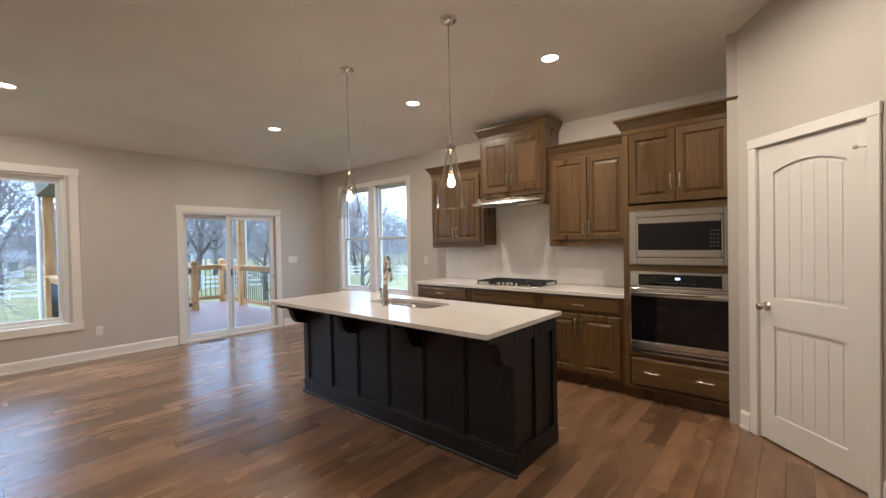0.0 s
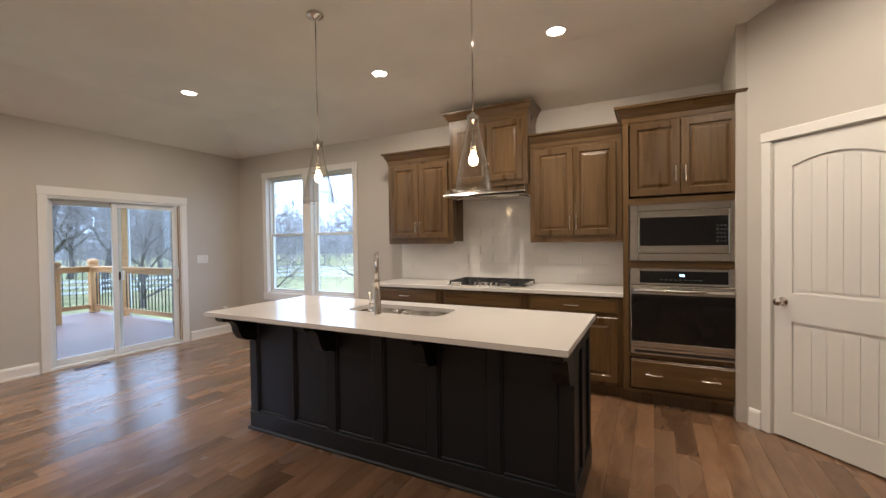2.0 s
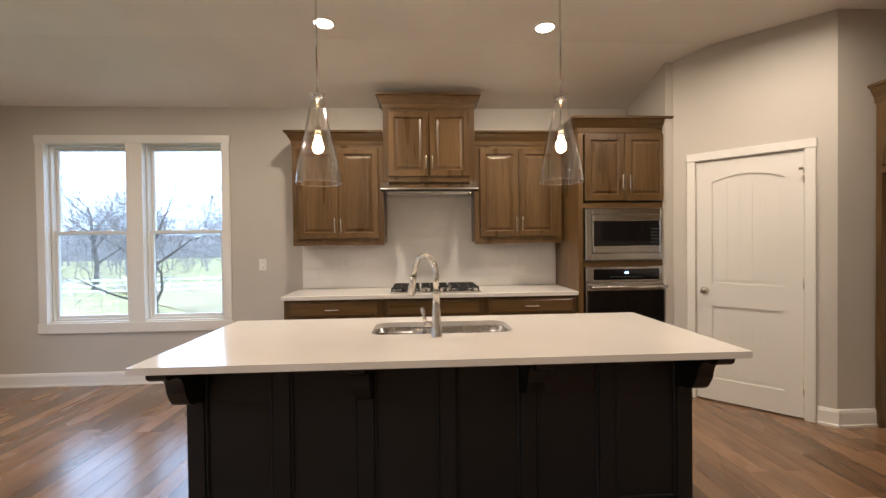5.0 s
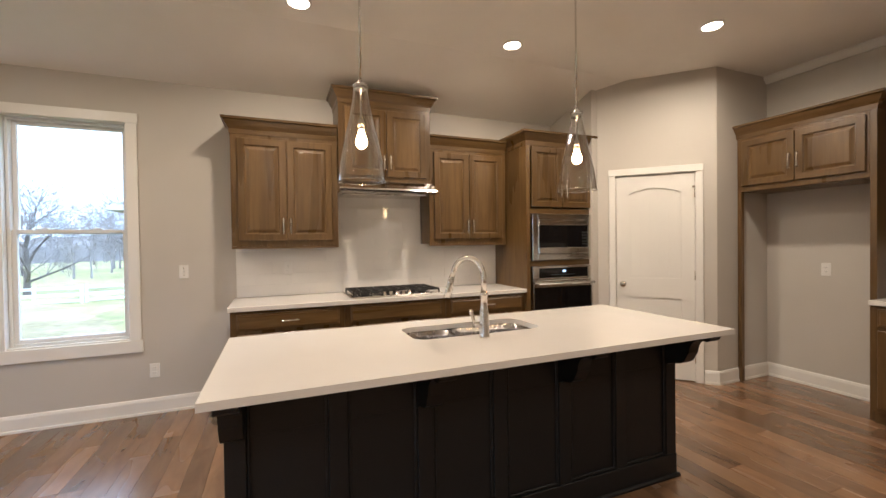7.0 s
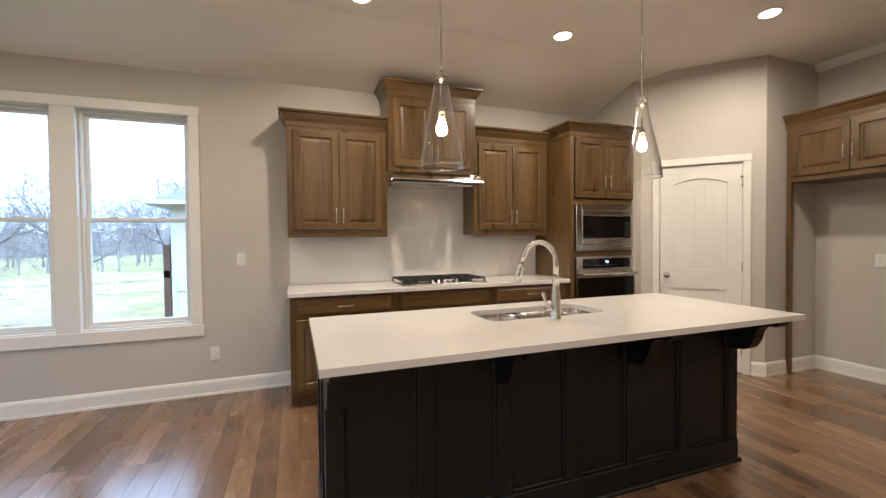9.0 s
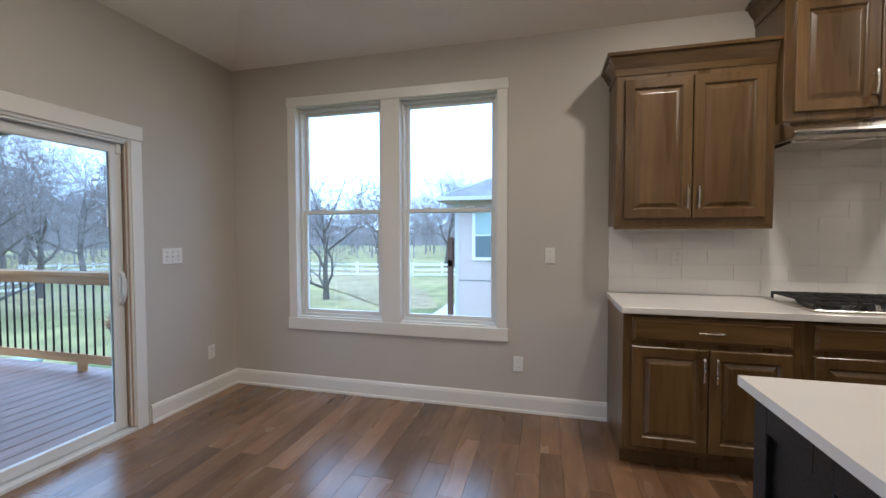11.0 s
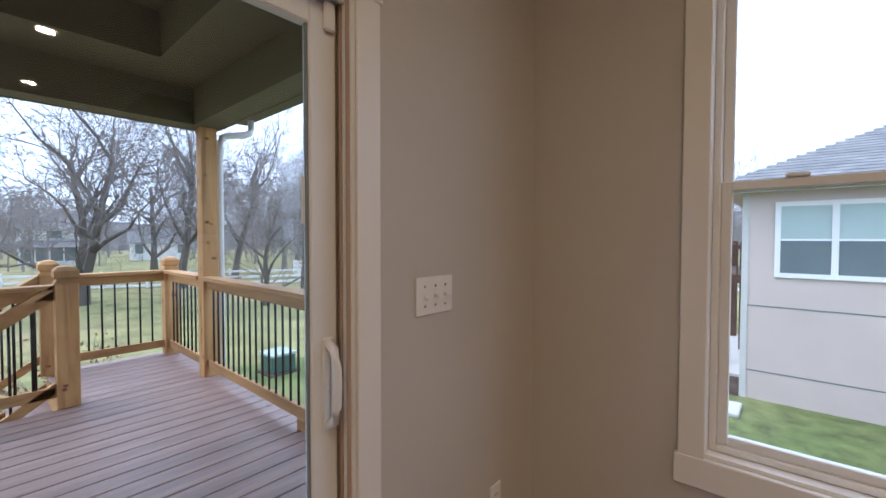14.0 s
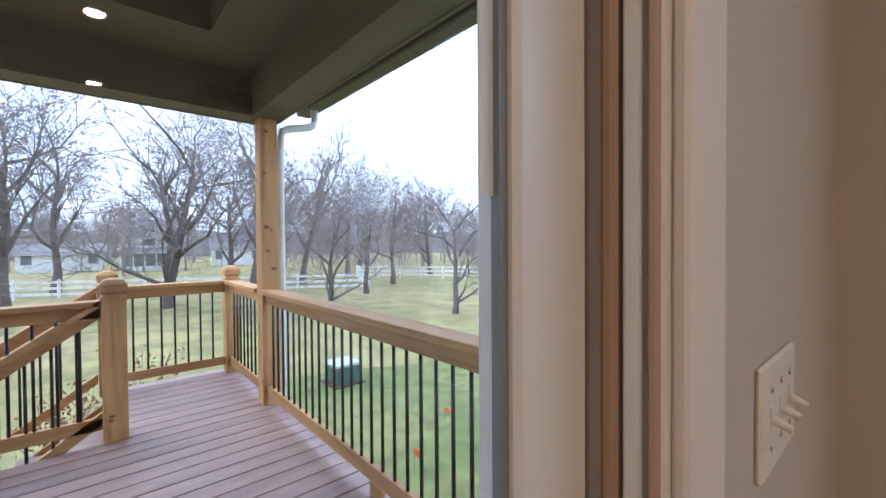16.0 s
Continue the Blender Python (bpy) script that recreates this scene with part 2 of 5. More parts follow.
def tube(bm, pts, radii, n=10):
    """A round bar along points, tapering by the radii."""
    pts = [Vector(p) for p in pts]
    rings = []
    for i, p in enumerate(pts):
        d = (pts[min(i + 1, len(pts) - 1)] - pts[max(i - 1, 0)]).normalized()
        side = d.cross(Vector((0, 0, 1)) if abs(d.z) < 0.95 else Vector((1, 0, 0))).normalized()
        up = side.cross(d)
        r = radii[i] if isinstance(radii, (list, tuple)) else radii
        rings.append([bm.verts.new(p + side * r * math.cos(2 * math.pi * k / n) + up * r * math.sin(2 * math.pi * k / n)) for k in range(n)])
    for a, b in zip(rings, rings[1:]):
        for i in range(n):
            f = bm.faces.new((a[i], a[(i + 1) % n], b[(i + 1) % n], b[i]))
            f.smooth = True
    bm.faces.new(rings[0][::-1])
    bm.faces.new(rings[-1])
    return bm


def extrude_profile(bm, outline, axis, a, b):
    """A prism: outline is a list of 2D points in the plane across the axis (x: (y, z); y: (x, z); z: (x, y))."""
    def at(p, s):
        return {"x": (s, p[0], p[1]), "y": (p[0], s, p[1]), "z": (p[0], p[1], s)}[axis]
    lo, hi = [bm.verts.new(at(p, a)) for p in outline], [bm.verts.new(at(p, b)) for p in outline]
    k = len(outline)
    for i in range(k):
        bm.faces.new((lo[i], lo[(i + 1) % k], hi[(i + 1) % k], hi[i]))
    bm.faces.new(lo[::-1])
    bm.faces.new(hi)
    bmesh.ops.recalc_face_normals(bm, faces=bm.faces[:])
    return bm


def mesh_of(name, bm, material):
    bmesh.ops.recalc_face_normals(bm, faces=bm.faces[:])
    me = bpy.data.meshes.new(name)
    bm.to_mesh(me)
    bm.free()
    me.materials.append(material)
    return me


def part(name, bm, material, parent, label="", m=None):
    """One mesh object under a thing or a part; its coordinates are the parent's, moved by m."""
    ob = new(name, mesh_of(name, bm, material))
    ob.parent = parent
    if m is not None:
        ob.matrix_basis = m
    return tagged(ob, label)


def thing(name, m, label, category, group="", kind=""):
    ob = new(name)
    ob.empty_display_size = 0.1
    ob.matrix_basis = m
    return tagged(ob, label, category, group, kind)


def solid(name, bm, material, label="", category="", kind="structure", m=None):
    ob = new(name, mesh_of(name, bm, material))
    if m is not None:
        ob.matrix_basis = m
    return tagged(ob, label, category, "", kind)


# ---- the shell of the house ----
XW, XE, YS = -0.02, 8.07, -8.0     # inner faces of the patio wall, the fridge wall and the far wall behind
TOP, FLAT, FOLD = 2.77, 3.02, 0.9  # wall height, flat ceiling, width of the sloping border
T = 0.17                            # outer wall thickness


def wall_run(name, axis, face, out, a, b, z1, holes, label):
    """A wall with openings through it. face: inner plane; out: outward step; holes: (a0, a1, z0, z1)."""
    bm = bmesh.new()
    cuts = sorted({a, b, *[h[0] for h in holes], *[h[1] for h in holes]})
    for c0, c1 in zip(cuts, cuts[1:]):
        inside = [h for h in holes if h[0] <= c0 + 1e-6 and h[1] >= c1 - 1e-6]
        spans = [(-0.3, z1)]
        for h in inside:
            spans = [(-0.3, h[2]), (h[3], z1)]
        for s0, s1 in spans:
            if s1 - s0 > 1e-4:
                if axis == "x":
                    box(bm, c0, face, s0, c1, face + out, s1)
                else:
                    box(bm, face, c0, s0, face + out, c1, s1)
    bmesh.ops.remove_doubles(bm, verts=bm.verts[:], dist=1e-4)
    return solid(name, bm, M_WALL, label, "wall")


WIN = [(0.605, 1.392, 0.625, 2.41), (1.532, 2.325, 0.625, 2.41)]
PATIO = (-2.395, -0.925, 0.0, 1.975)
SIDEWIN = (-5.35, -3.66, 0.50, 2.345)
wall_run("wall_north", "x", 0.0, T, XW - T, XE + T, TOP + 0.5, WIN, "greige painted kitchen wall with a double window")
wall_run("wall_west", "y", XW, -T, YS, 0.0, TOP + 0.5, [PATIO, SIDEWIN], "greige painted wall with patio door and picture window")
wall_run("wall_east", "y", XE, T, YS, 0.0, TOP + 0.5, [], "greige painted wall behind the fridge recess")
wall_run("wall_south", "x", YS, -T, XW - T, XE + T, TOP + 0.5, [], "greige painted wall closing the room")

# pantry: diagonal wall with its door opening, and the short return beside the fridge
DIAG = Matrix.Translation((6.58, -0.71, 0)) @ Matrix.Rotation(radians(-45), 4, "Z")
DL = math.hypot(0.735, 0.735)
D0, D1, DH = 0.157, 0.857, 2.045
bm = bmesh.new()
box(bm, -0.02, 0, -0.02, D0 - 0.008, 0.11, 3.3)
box(bm, D1 + 0.008, 0, -0.02, DL, 0.11, 3.3)
box(bm, D0 - 0.008, 0, DH + 0.008, D1 + 0.008, 0.11, 3.3)
solid("wall_pantry", bm, M_WALL, "diagonal pantry wall with a doorway", "wall", m=DIAG)
solid("wall_return", boxed(7.315, -1.445, -0.02, XE, -1.335, 3.3), M_WALL, "short painted wall between pantry and fridge recess", "wall")
solid("wall_pantry_back", boxed(6.5, -0.69, -0.02, 6.58, 0, 3.3), M_WALL, "wall between pantry and oven tower", "wall")

# ceiling: flat middle, borders sloping down to the outer walls
bm = bmesh.new()
P = [(XW, 0, TOP), (XE + 0.1, 0, TOP), (XE + 0.1, -FOLD, FLAT), (XW + FOLD, -FOLD, FLAT), (XW, YS, TOP), (XW + FOLD, YS, FLAT), (XE + 0.1, YS, FLAT)]
lo = [bm.verts.new(p) for p in P]
hi = [bm.verts.new((p[0], p[1], 3.3)) for p in P]
for q in ((0, 1, 2, 3), (4, 0, 3, 5), (5, 3, 2, 6)):
    bm.faces.new([lo[i] for i in q])
    bm.faces.new([hi[i] for i in q][::-1])
for q in ((0, 1), (1, 2), (2, 6), (6, 5), (5, 4), (4, 0)):
    bm.faces.new((lo[q[0]], lo[q[1]], hi[q[1]], hi[q[0]]))
solid("ceiling", bm, M_CEIL, "painted ceiling with a sloping border", "ceiling")

solid("subfloor", boxed(XW - T, YS, -0.3, XE + T, T, -0.012), M_GAP, "dark joints under the hardwood floor", "floor")


# ---- baseboards ----
def base_run(axis, face, out, a, b):
    bm = bmesh.new()
    prof = [(0, 0.0), (0.022, 0.0), (0.022, 0.018), (0.015, 0.022), (0.015, 0.105), (0.009, 0.125), (0, 0.132)]
    extrude_profile(bm, [(face + out * d, z) for d, z in prof], axis, a, b)
    solid("baseboard", bm, M_TRIM, "white painted baseboard", "baseboard")


base_run("x", 0, -1, XW, 3.10)
base_run("y", XW, 1, -0.832, 0)
base_run("y", XW, 1, YS, -2.484)
base_run("y", XE, -1, -2.40, -1.447)
base_run("x", -1.447, -1, 7.32, 7.60)
base_run("x", -1.447, -1, 7.63, XE)
base_run("y", XE, -1, YS, -5.2)
for a, b in ((0.0, D0 - 0.075), (D1 + 0.075, DL + 0.01)):
    bm = bmesh.new()
    extrude_profile(bm, [(-d, z) for d, z in ((-0.001, 0), (0.022, 0), (0.022, 0.018), (0.015, 0.022), (0.015, 0.105), (0.009, 0.125), (-0.001, 0.132))], "x", a, b)
    solid("baseboard", bm, M_TRIM, "white painted baseboard", "baseboard", m=DIAG)
# small crown strip on the fridge wall
bm = bmesh.new()
extrude_profile(bm, [(XE, 2.95), (XE - 0.02, 2.95), (XE - 0.055, 3.0), (XE - 0.055, 3.019), (XE, 3.019)], "y", -6, -1.447)
solid("trim", bm, M_TRIM, "white crown strip under the ceiling", "trim")


# ---- windows ----
def window(name, wide, tall, m, hung, label):
    """Local frame: x along the wall from the opening's edge, y outward (0 at the wall's inner face), z up from the sill."""
    w = thing(name, m, label, "window", kind="structure")
    fr = bmesh.new()
    e, k = (0.022, 0.03) if hung else (0.035, 0.04)
    for a in ((0, 0.045, 0, e, 0.13, tall), (wide - e, 0.045, 0, wide, 0.13, tall), (e, 0.045, 0, wide - e, 0.13, e), (e, 0.045, tall - e, wide - e, 0.13, tall)):
        box(fr, *a, b=0.003)
    part("window_frame", fr, M_VINYL, w)
    mid = tall * 0.5
    rows = ((e, mid + 0.02, 0.06), (mid - 0.015, tall - e, 0.092)) if hung else ((e, tall - e, 0.075),)
    for z0, z1, y in rows:
        s = bmesh.new()
        for a in ((e, y, z0, e + k, y + 0.03, z1), (wide - e - k, y, z0, wide - e, y + 0.03, z1), (e + k, y, z0, wide - e - k, y + 0.03, z0 + k), (e + k, y, z1 - k, wide - e - k, y + 0.03, z1)):
            box(s, *a, b=0.003)
        sash = part("sash", s, M_VINYL, w)
        pane = part("pane", boxed(e + k - 0.004, y + 0.012, z0 + k - 0.004, wide - e - k + 0.004, y + 0.017, z1 - k + 0.004), M_GLASS, sash)
        pane.visible_shadow = False
    if hung:
        for fx in (0.28, 0.72):
            part("sash_lock", boxed(wide * fx - 0.03, 0.05, mid + 0.021, wide * fx + 0.03, 0.085, mid + 0.034, b=0.004), M_VINYL, w)
    j = bmesh.new()
    for a in ((-0.012, 0, -0.012, 0, 0.045, tall + 0.012), (wide, 0, -0.012, wide + 0.012, 0.045, tall + 0.012), (0, 0, -0.012, wide, 0.045, 0), (0, 0, tall, wide, 0.045, tall + 0.012)):
        box(j, *a)
    part("window_sill", j, M_TRIM, w)
    return w


for i, h in enumerate(WIN):
    window(f"window_{i + 1}", h[1] - h[0] - 0.024, h[3] - h[2] - 0.024, Matrix.Translation((h[0] + 0.012, 0, h[2] + 0.012)), True, "white vinyl double-hung window with two sashes")
WEST = Matrix.Rotation(radians(90), 4, "Z")  # local x runs along +y, local y outward along -x
window("window_3", SIDEWIN[1] - SIDEWIN[0] - 0.024, SIDEWIN[3] - SIDEWIN[2] - 0.024, Matrix.Translation((XW, SIDEWIN[0] + 0.012, SIDEWIN[2] + 0.012)) @ WEST, False, "large white vinyl picture window")


def casing(m, wide, tall, side, head, apron, centre=None, foot=None, th=0.019):
    """Flat casing round an opening; apron under it where there is a sill."""
    c = thing("trim", m, "white painted flat casing round the opening", "trim", kind="structure")
    z0 = 0 if foot is None else foot
    part("side_casing", boxed(-side, -th, z0, 0, 0, tall, b=0.003), M_TRIM, c)
    part("side_casing", boxed(wide, -th, z0, wide + side, 0, tall, b=0.003), M_TRIM, c)
    part("head_casing", boxed(-side - 0.008, -th - 0.003, tall, wide + side + 0.008, 0, tall + head, b=0.003), M_TRIM, c)
    if apron:
        part("apron", boxed(-side - 0.012, -0.022, z0 - apron, wide + side + 0.012, 0, z0, b=0.003), M_TRIM, c)
    if centre:
        part("mullion_casing", boxed(centre[0], -0.017, z0, centre[1], 0, tall, b=0.003), M_TRIM, c)


casing(Matrix.Translation((0.617, 0, 0.625)), 1.696, 1.778, 0.078, 0.08, 0.1, (0.772, 0.93))
casing(Matrix.Translation((XW, SIDEWIN[0] + 0.01, SIDEWIN[2] + 0.01)) @ WEST, 1.71, 1.845, 0.09, 0.095, 0.10)
casing(Matrix.Translation((XW, PATIO[0] + 0.01, 0)) @ WEST, 1.45, 1.965, 0.078, 0.098, 0, th=0.011)

# ---- patio door ----
PD = thing("door_1", Matrix.Translation((XW, PATIO[0], 0)) @ WEST, "closed white vinyl sliding glass patio door", "door", kind="structure")
PWID, PTALL = PATIO[1] - PATIO[0], PATIO[3]
bm = bmesh.new()
for a in ((0, 0.0, 0.03, 0.022, 0.15, PTALL), (PWID - 0.022, 0.0, 0.03, PWID, 0.15, PTALL), (0.022, 0.0, PTALL - 0.03, PWID - 0.022, 0.15, PTALL)):
    box(bm, *a, b=0.003)
for y in (0.008, 0.078, 0.125):
    box(bm, PWID - 0.034, y, 0.03, PWID - 0.022, y + 0.012, PTALL - 0.03, b=0.002)
    box(bm, 0.022, y, 0.03, 0.034, y + 0.012, PTALL - 0.03, b=0.002)
    box(bm, 0.034, y, PTALL - 0.045, PWID - 0.034, y + 0.012, PTALL - 0.03, b=0.002)
part("door_frame", bm, M_VINYL, PD)
for y0, y1 in ((0.0, 0.004), (0.023, 0.035), (0.054, 0.059)):
    part("weatherstrip", boxed(PWID - 0.036, y0, 0.035, PWID - 0.0225, y1, PTALL - 0.031, b=0.004), M_TAN, PD, "tan weatherstrip")
bm = bmesh.new()
box(bm, 0.0, -0.004, -0.01, PWID, 0.17, 0.022, b=0.003)
box(bm, 0.022, 0.058, 0.022, PWID - 0.022, 0.064, 0.034)
box(bm, 0.022, 0.108, 0.022, PWID - 0.022, 0.114, 0.034)
part("threshold", bm, M_VINYL, PD)


def slider(a, b, y, k=0.06, r=0.06):
    s = bmesh.new()
    z0, z1 = 0.036, PTALL - 0.047
    for q in ((a, y, z0, a + k, y + 0.034, z1), (b - r, y, z0, b, y + 0.034, z1), (a + k, y, z0, b - r, y + 0.034, z0 + 0.062), (a + k, y, z1 - k, b - r, y + 0.034, z1)):
        box(s, *q, b=0.004)
    o = part("sliding_panel", s, M_VINYL, PD)
    g = part("pane", boxed(a + k - 0.005, y + 0.014, z0 + 0.057, b - r + 0.005, y + 0.02, z1 - k + 0.005), M_GLASS, o)
    g.visible_shadow = False
    # narrow beads along the pane, with their shade painted in
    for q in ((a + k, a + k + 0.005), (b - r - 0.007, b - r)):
        part("glazing_bead", boxed(q[0], y + 0.007, z0 + 0.0625, q[1], y + 0.0135, z1 - k - 0.0005), M_BEAD_SHADE, o)
    return o


slider(0.036, 0.765, 0.092)
op = slider(0.645, PWID - 0.036, 0.042, 0.062, 0.074)
# curved pull on the panel's closing stile
hx = PWID - 0.036 - 0.03
bm = boxed(hx - 0.017, 0.034, 0.865, hx + 0.017, 0.042, 1.10, b=0.004)
tube(bm, [(hx, 0.038, 0.875), (hx, 0.012, 0.892), (hx - 0.004, -0.004, 0.935), (hx - 0.005, -0.008, 0.982), (hx - 0.004, -0.004, 1.03), (hx, 0.012, 1.072), (hx, 0.038, 1.088)], [0.012, 0.012, 0.0125, 0.013, 0.0125, 0.012, 0.012], 10)
part("door_handle", bm, M_VINYL, op, "white curved pull handle")
part("panel_bumper", boxed(PWID - 0.075, 0.026, 1.86, PWID - 0.045, 0.0415, 1.93, b=0.004), M_VINYL, op)
part("foot_latch", boxed(0.7, 0.028, 0.96, 0.722, 0.0415, 1.06, b=0.003), M_SLOT, op, "black plastic latch")
part("sticker", boxed(0.726, 0.0535, 0.95, 0.768, 0.0548, 1.07), M_FOAMTAPE, op, "pale printed sticker on the glass")
part("sticker", boxed(PWID - 0.128, 0.0535, 1.385, PWID - 0.1105, 0.0548, 1.5), M_FOAMTAPE, op, "pale blue paper strip on the glass")


# ---- pantry door ----
def moulded_door(m, wide, tall):
    d = thing("door_2", m, "closed white two-panel door with an arched top panel", "door", kind="structure")
    th = 0.035
    # slab built round two recessed panels, so that the mouldings are real steps
    s = bmesh.new()
    px0, px1 = 0.115, wide - 0.115
    z = (0.185, 0.80, 0.995, 1.845)
    box(s, 0, 0.012, 0, wide, th, tall, b=0.002)
    n = 14
    arch = [(px0 + (px1 - px0) * i / n, z[3] + 0.055 * (1 - (2 * i / n - 1) ** 2)) for i in range(n + 1)]
    extrude_profile(s, [(0, 0), (px0, 0), (px0, tall), (0, tall)], "y", 0, 0.0119)
    extrude_profile(s, [(px1, 0), (wide, 0), (wide, tall), (px1, tall)], "y", 0, 0.0119)
    extrude_profile(s, [(px0, 0), (px1, 0), (px1, z[0]), (px0, z[0])], "y", 0, 0.0119)
    extrude_profile(s, [(px0, z[1]), (px1, z[1]), (px1, z[2]), (px0, z[2])], "y", 0, 0.0119)
    for (xa, za), (xb, zb) in zip(arch, arch[1:]):
        extrude_profile(s, [(xa, za), (xb, zb), (xb, tall), (xa, tall)], "y", 0, 0.0119)
    slab = part("door_slab", s, M_TRIM, d)
    # ogee edge and grooved boards of each panel
    for lo_z, hi_z, arched in ((z[0], z[1], False), (z[2], z[3], True)):
        f = bmesh.new()
        g = 0.028
        k = 5
        wdt = (px1 - px0 - 2 * g) / k
        for i in range(k):
            xa, xb = px0 + g + i * wdt + 0.0018, px0 + g + (i + 1) * wdt - 0.0018
            def top(x):
                return hi_z - g + (0.055 * (1 - (2 * (x - px0) / (px1 - px0) - 1) ** 2) if arched else 0)
            pts = [(xa, lo_z + g), (xb, lo_z + g)] + [(xb + (xa - xb) * q / 4, top(xb + (xa - xb) * q / 4)) for q in range(5)]
            extrude_profile(f, pts, "y", 0.0075, 0.0118)
        part("door_panel", f, M_TRIM, slab)
    kb = bmesh.new()
    knob_m = Matrix.Translation((0.062, 0, 0.93)) @ Matrix.Rotation(radians(90), 4, "X")
    spin(kb, [(0.001, 0.0), (0.031, 0.0), (0.031, 0.005), (0.012, 0.011), (0.011, 0.03), (0.02, 0.036), (0.027, 0.046), (0.028, 0.056), (0.022, 0.066), (0.001, 0.069)], 20, m=knob_m)
    part("door_knob", kb, M_NICKEL, d, "satin nickel round door knob")
    for hz in (0.22, 1.03, 1.83):
        h = boxed(wide - 0.004, -0.006, hz - 0.045, wide + 0.006, 0.004, hz + 0.045)
        tube(h, [(wide + 0.002, -0.007, hz - 0.047), (wide + 0.002, -0.007, hz + 0.047)], 0.007, 10)
        part("hinge", h, M_NICKEL, d)
    st = bmesh.new()
    tube(st, [(wide + 0.002, -0.008, 1.885), (wide - 0.01, -0.04, 1.885), (wide - 0.012, -0.06, 1.885)], 0.004, 8)
    box(st, wide - 0.028, -0.066, 1.875, wide - 0.004, -0.056, 1.895, b=0.003)
    part("hinge_stop", st, M_NICKEL, d)
    return d


moulded_door(DIAG @ Matrix.Translation((D0, 0.005, 0.012)), D1 - D0, 2.028)
c = thing("trim", DIAG, "white painted door casing", "trim", kind="structure")
for a in ((D0 - 0.068, D0 - 0.004, 0, DH + 0.004), (D1 + 0.004, D1 + 0.068, 0, DH + 0.004)):
    part("side_casing", boxed(a[0], -0.018, a[2], a[1], -0.0005, a[3], b=0.004), M_TRIM, c)
part("head_casing", boxed(D0 - 0.072, -0.02, DH + 0.004, D1 + 0.072, -0.0005, DH + 0.072, b=0.004), M_TRIM, c)
bm = bmesh.new()
box(bm, D0 - 0.008, 0, 0, D0 - 0.002, 0.11, DH)
box(bm, D1 + 0.002, 0, 0, D1 + 0.008, 0.11, DH)
box(bm, D0 - 0.008, 0, DH, D1 + 0.008, 0.11, DH + 0.008)
part("door_jamb", bm, M_TRIM, c)


# ---- cabinets ----
def door_mesh(w, h, t=0.02):
    """A drawer front with a stepped, eased border: x 0..w, z 0..h, its face at y = -t."""
    bm = bmesh.new()
    rings = []
    for d, y in ((0, 0), (0, -t * 0.6), (0.004, -t * 0.75), (0.012, -t * 0.78), (0.018, -t)):
        rings.append([bm.verts.new((x, y, z)) for x, z in ((d, d), (w - d, d), (w - d, h - d), (d, h - d))])
    for a, b in zip(rings, rings[1:]):
        for i in range(4):
            bm.faces.new((a[i], a[(i + 1) % 4], b[(i + 1) % 4], b[i]))
    bm.faces.new(rings[-1])
    bm.faces.new(rings[0][::-1])
    return bm


def pull_mesh(length, upright):
    """A bow pull on two feet, standing off the face at y = 0."""
    bm = bmesh.new()
    h = length / 2
    for s in (-1, 1):
        spin(bm, [(0.007, 0.0), (0.007, 0.003), (0.0042, 0.006), (0.0042, 0.022), (0.0055, 0.028)], 10, m=Matrix.Translation((0, 0, s * h * 0.78)) @ Matrix.Rotation(radians(90), 4, "X"))
    tube(bm, [(0, -0.026, -h), (0, -0.029, -h * 0.75), (0, -0.033, -h * 0.3), (0, -0.034, 0), (0, -0.033, h * 0.3), (0, -0.029, h * 0.75), (0, -0.026, h)], [0.0085, 0.0072, 0.0062, 0.006, 0.0062, 0.0072, 0.0085], 10)
    if not upright:
        bmesh.ops.rotate(bm, verts=bm.verts[:], cent=(0, 0, 0), matrix=Matrix.Rotation(radians(90), 3, "Y"))
    return bm


def raised_panel(w, h, rail=0.058):
    bm = bmesh.new()
    a0, a1, c0, c1 = rail - 0.002, w - rail + 0.002, rail - 0.002, h - rail + 0.002
    rings = []
    for d, y in ((0, -0.0135), (0.007, -0.0075), (0.014, -0.0075), (0.034, -0.0165), (0.038, -0.0175)):
        rings.append([bm.verts.new((x, y, z)) for x, z in ((a0 + d, c0 + d), (a1 - d, c0 + d), (a1 - d, c1 - d), (a0 + d, c1 - d))])
    for a, b in zip(rings, rings[1:]):
        for i in range(4):
            bm.faces.new((a[i], a[(i + 1) % 4], b[(i + 1) % 4], b[i]))
    bm.faces.new(rings[-1])
    return bm


def frame_ring(w, h, k, t):
    """A mitred door frame in one piece, its inner and outer arrises eased."""
    bm = bmesh.new()
    rings = []
    for d, y in ((0, 0), (0, -t + 0.004), (0.004, -t), (k - 0.004, -t), (k, -t + 0.005), (k, 0)):
        rings.append([bm.verts.new((x, y, z)) for x, z in ((d, d), (w - d, d), (w - d, h - d), (d, h - d))])
    rings.append(rings[0])
    for a, b in zip(rings, rings[1:]):
        for i in range(4):
            bm.faces.new((a[i], a[(i + 1) % 4], b[(i + 1) % 4], b[i]))
    return bm


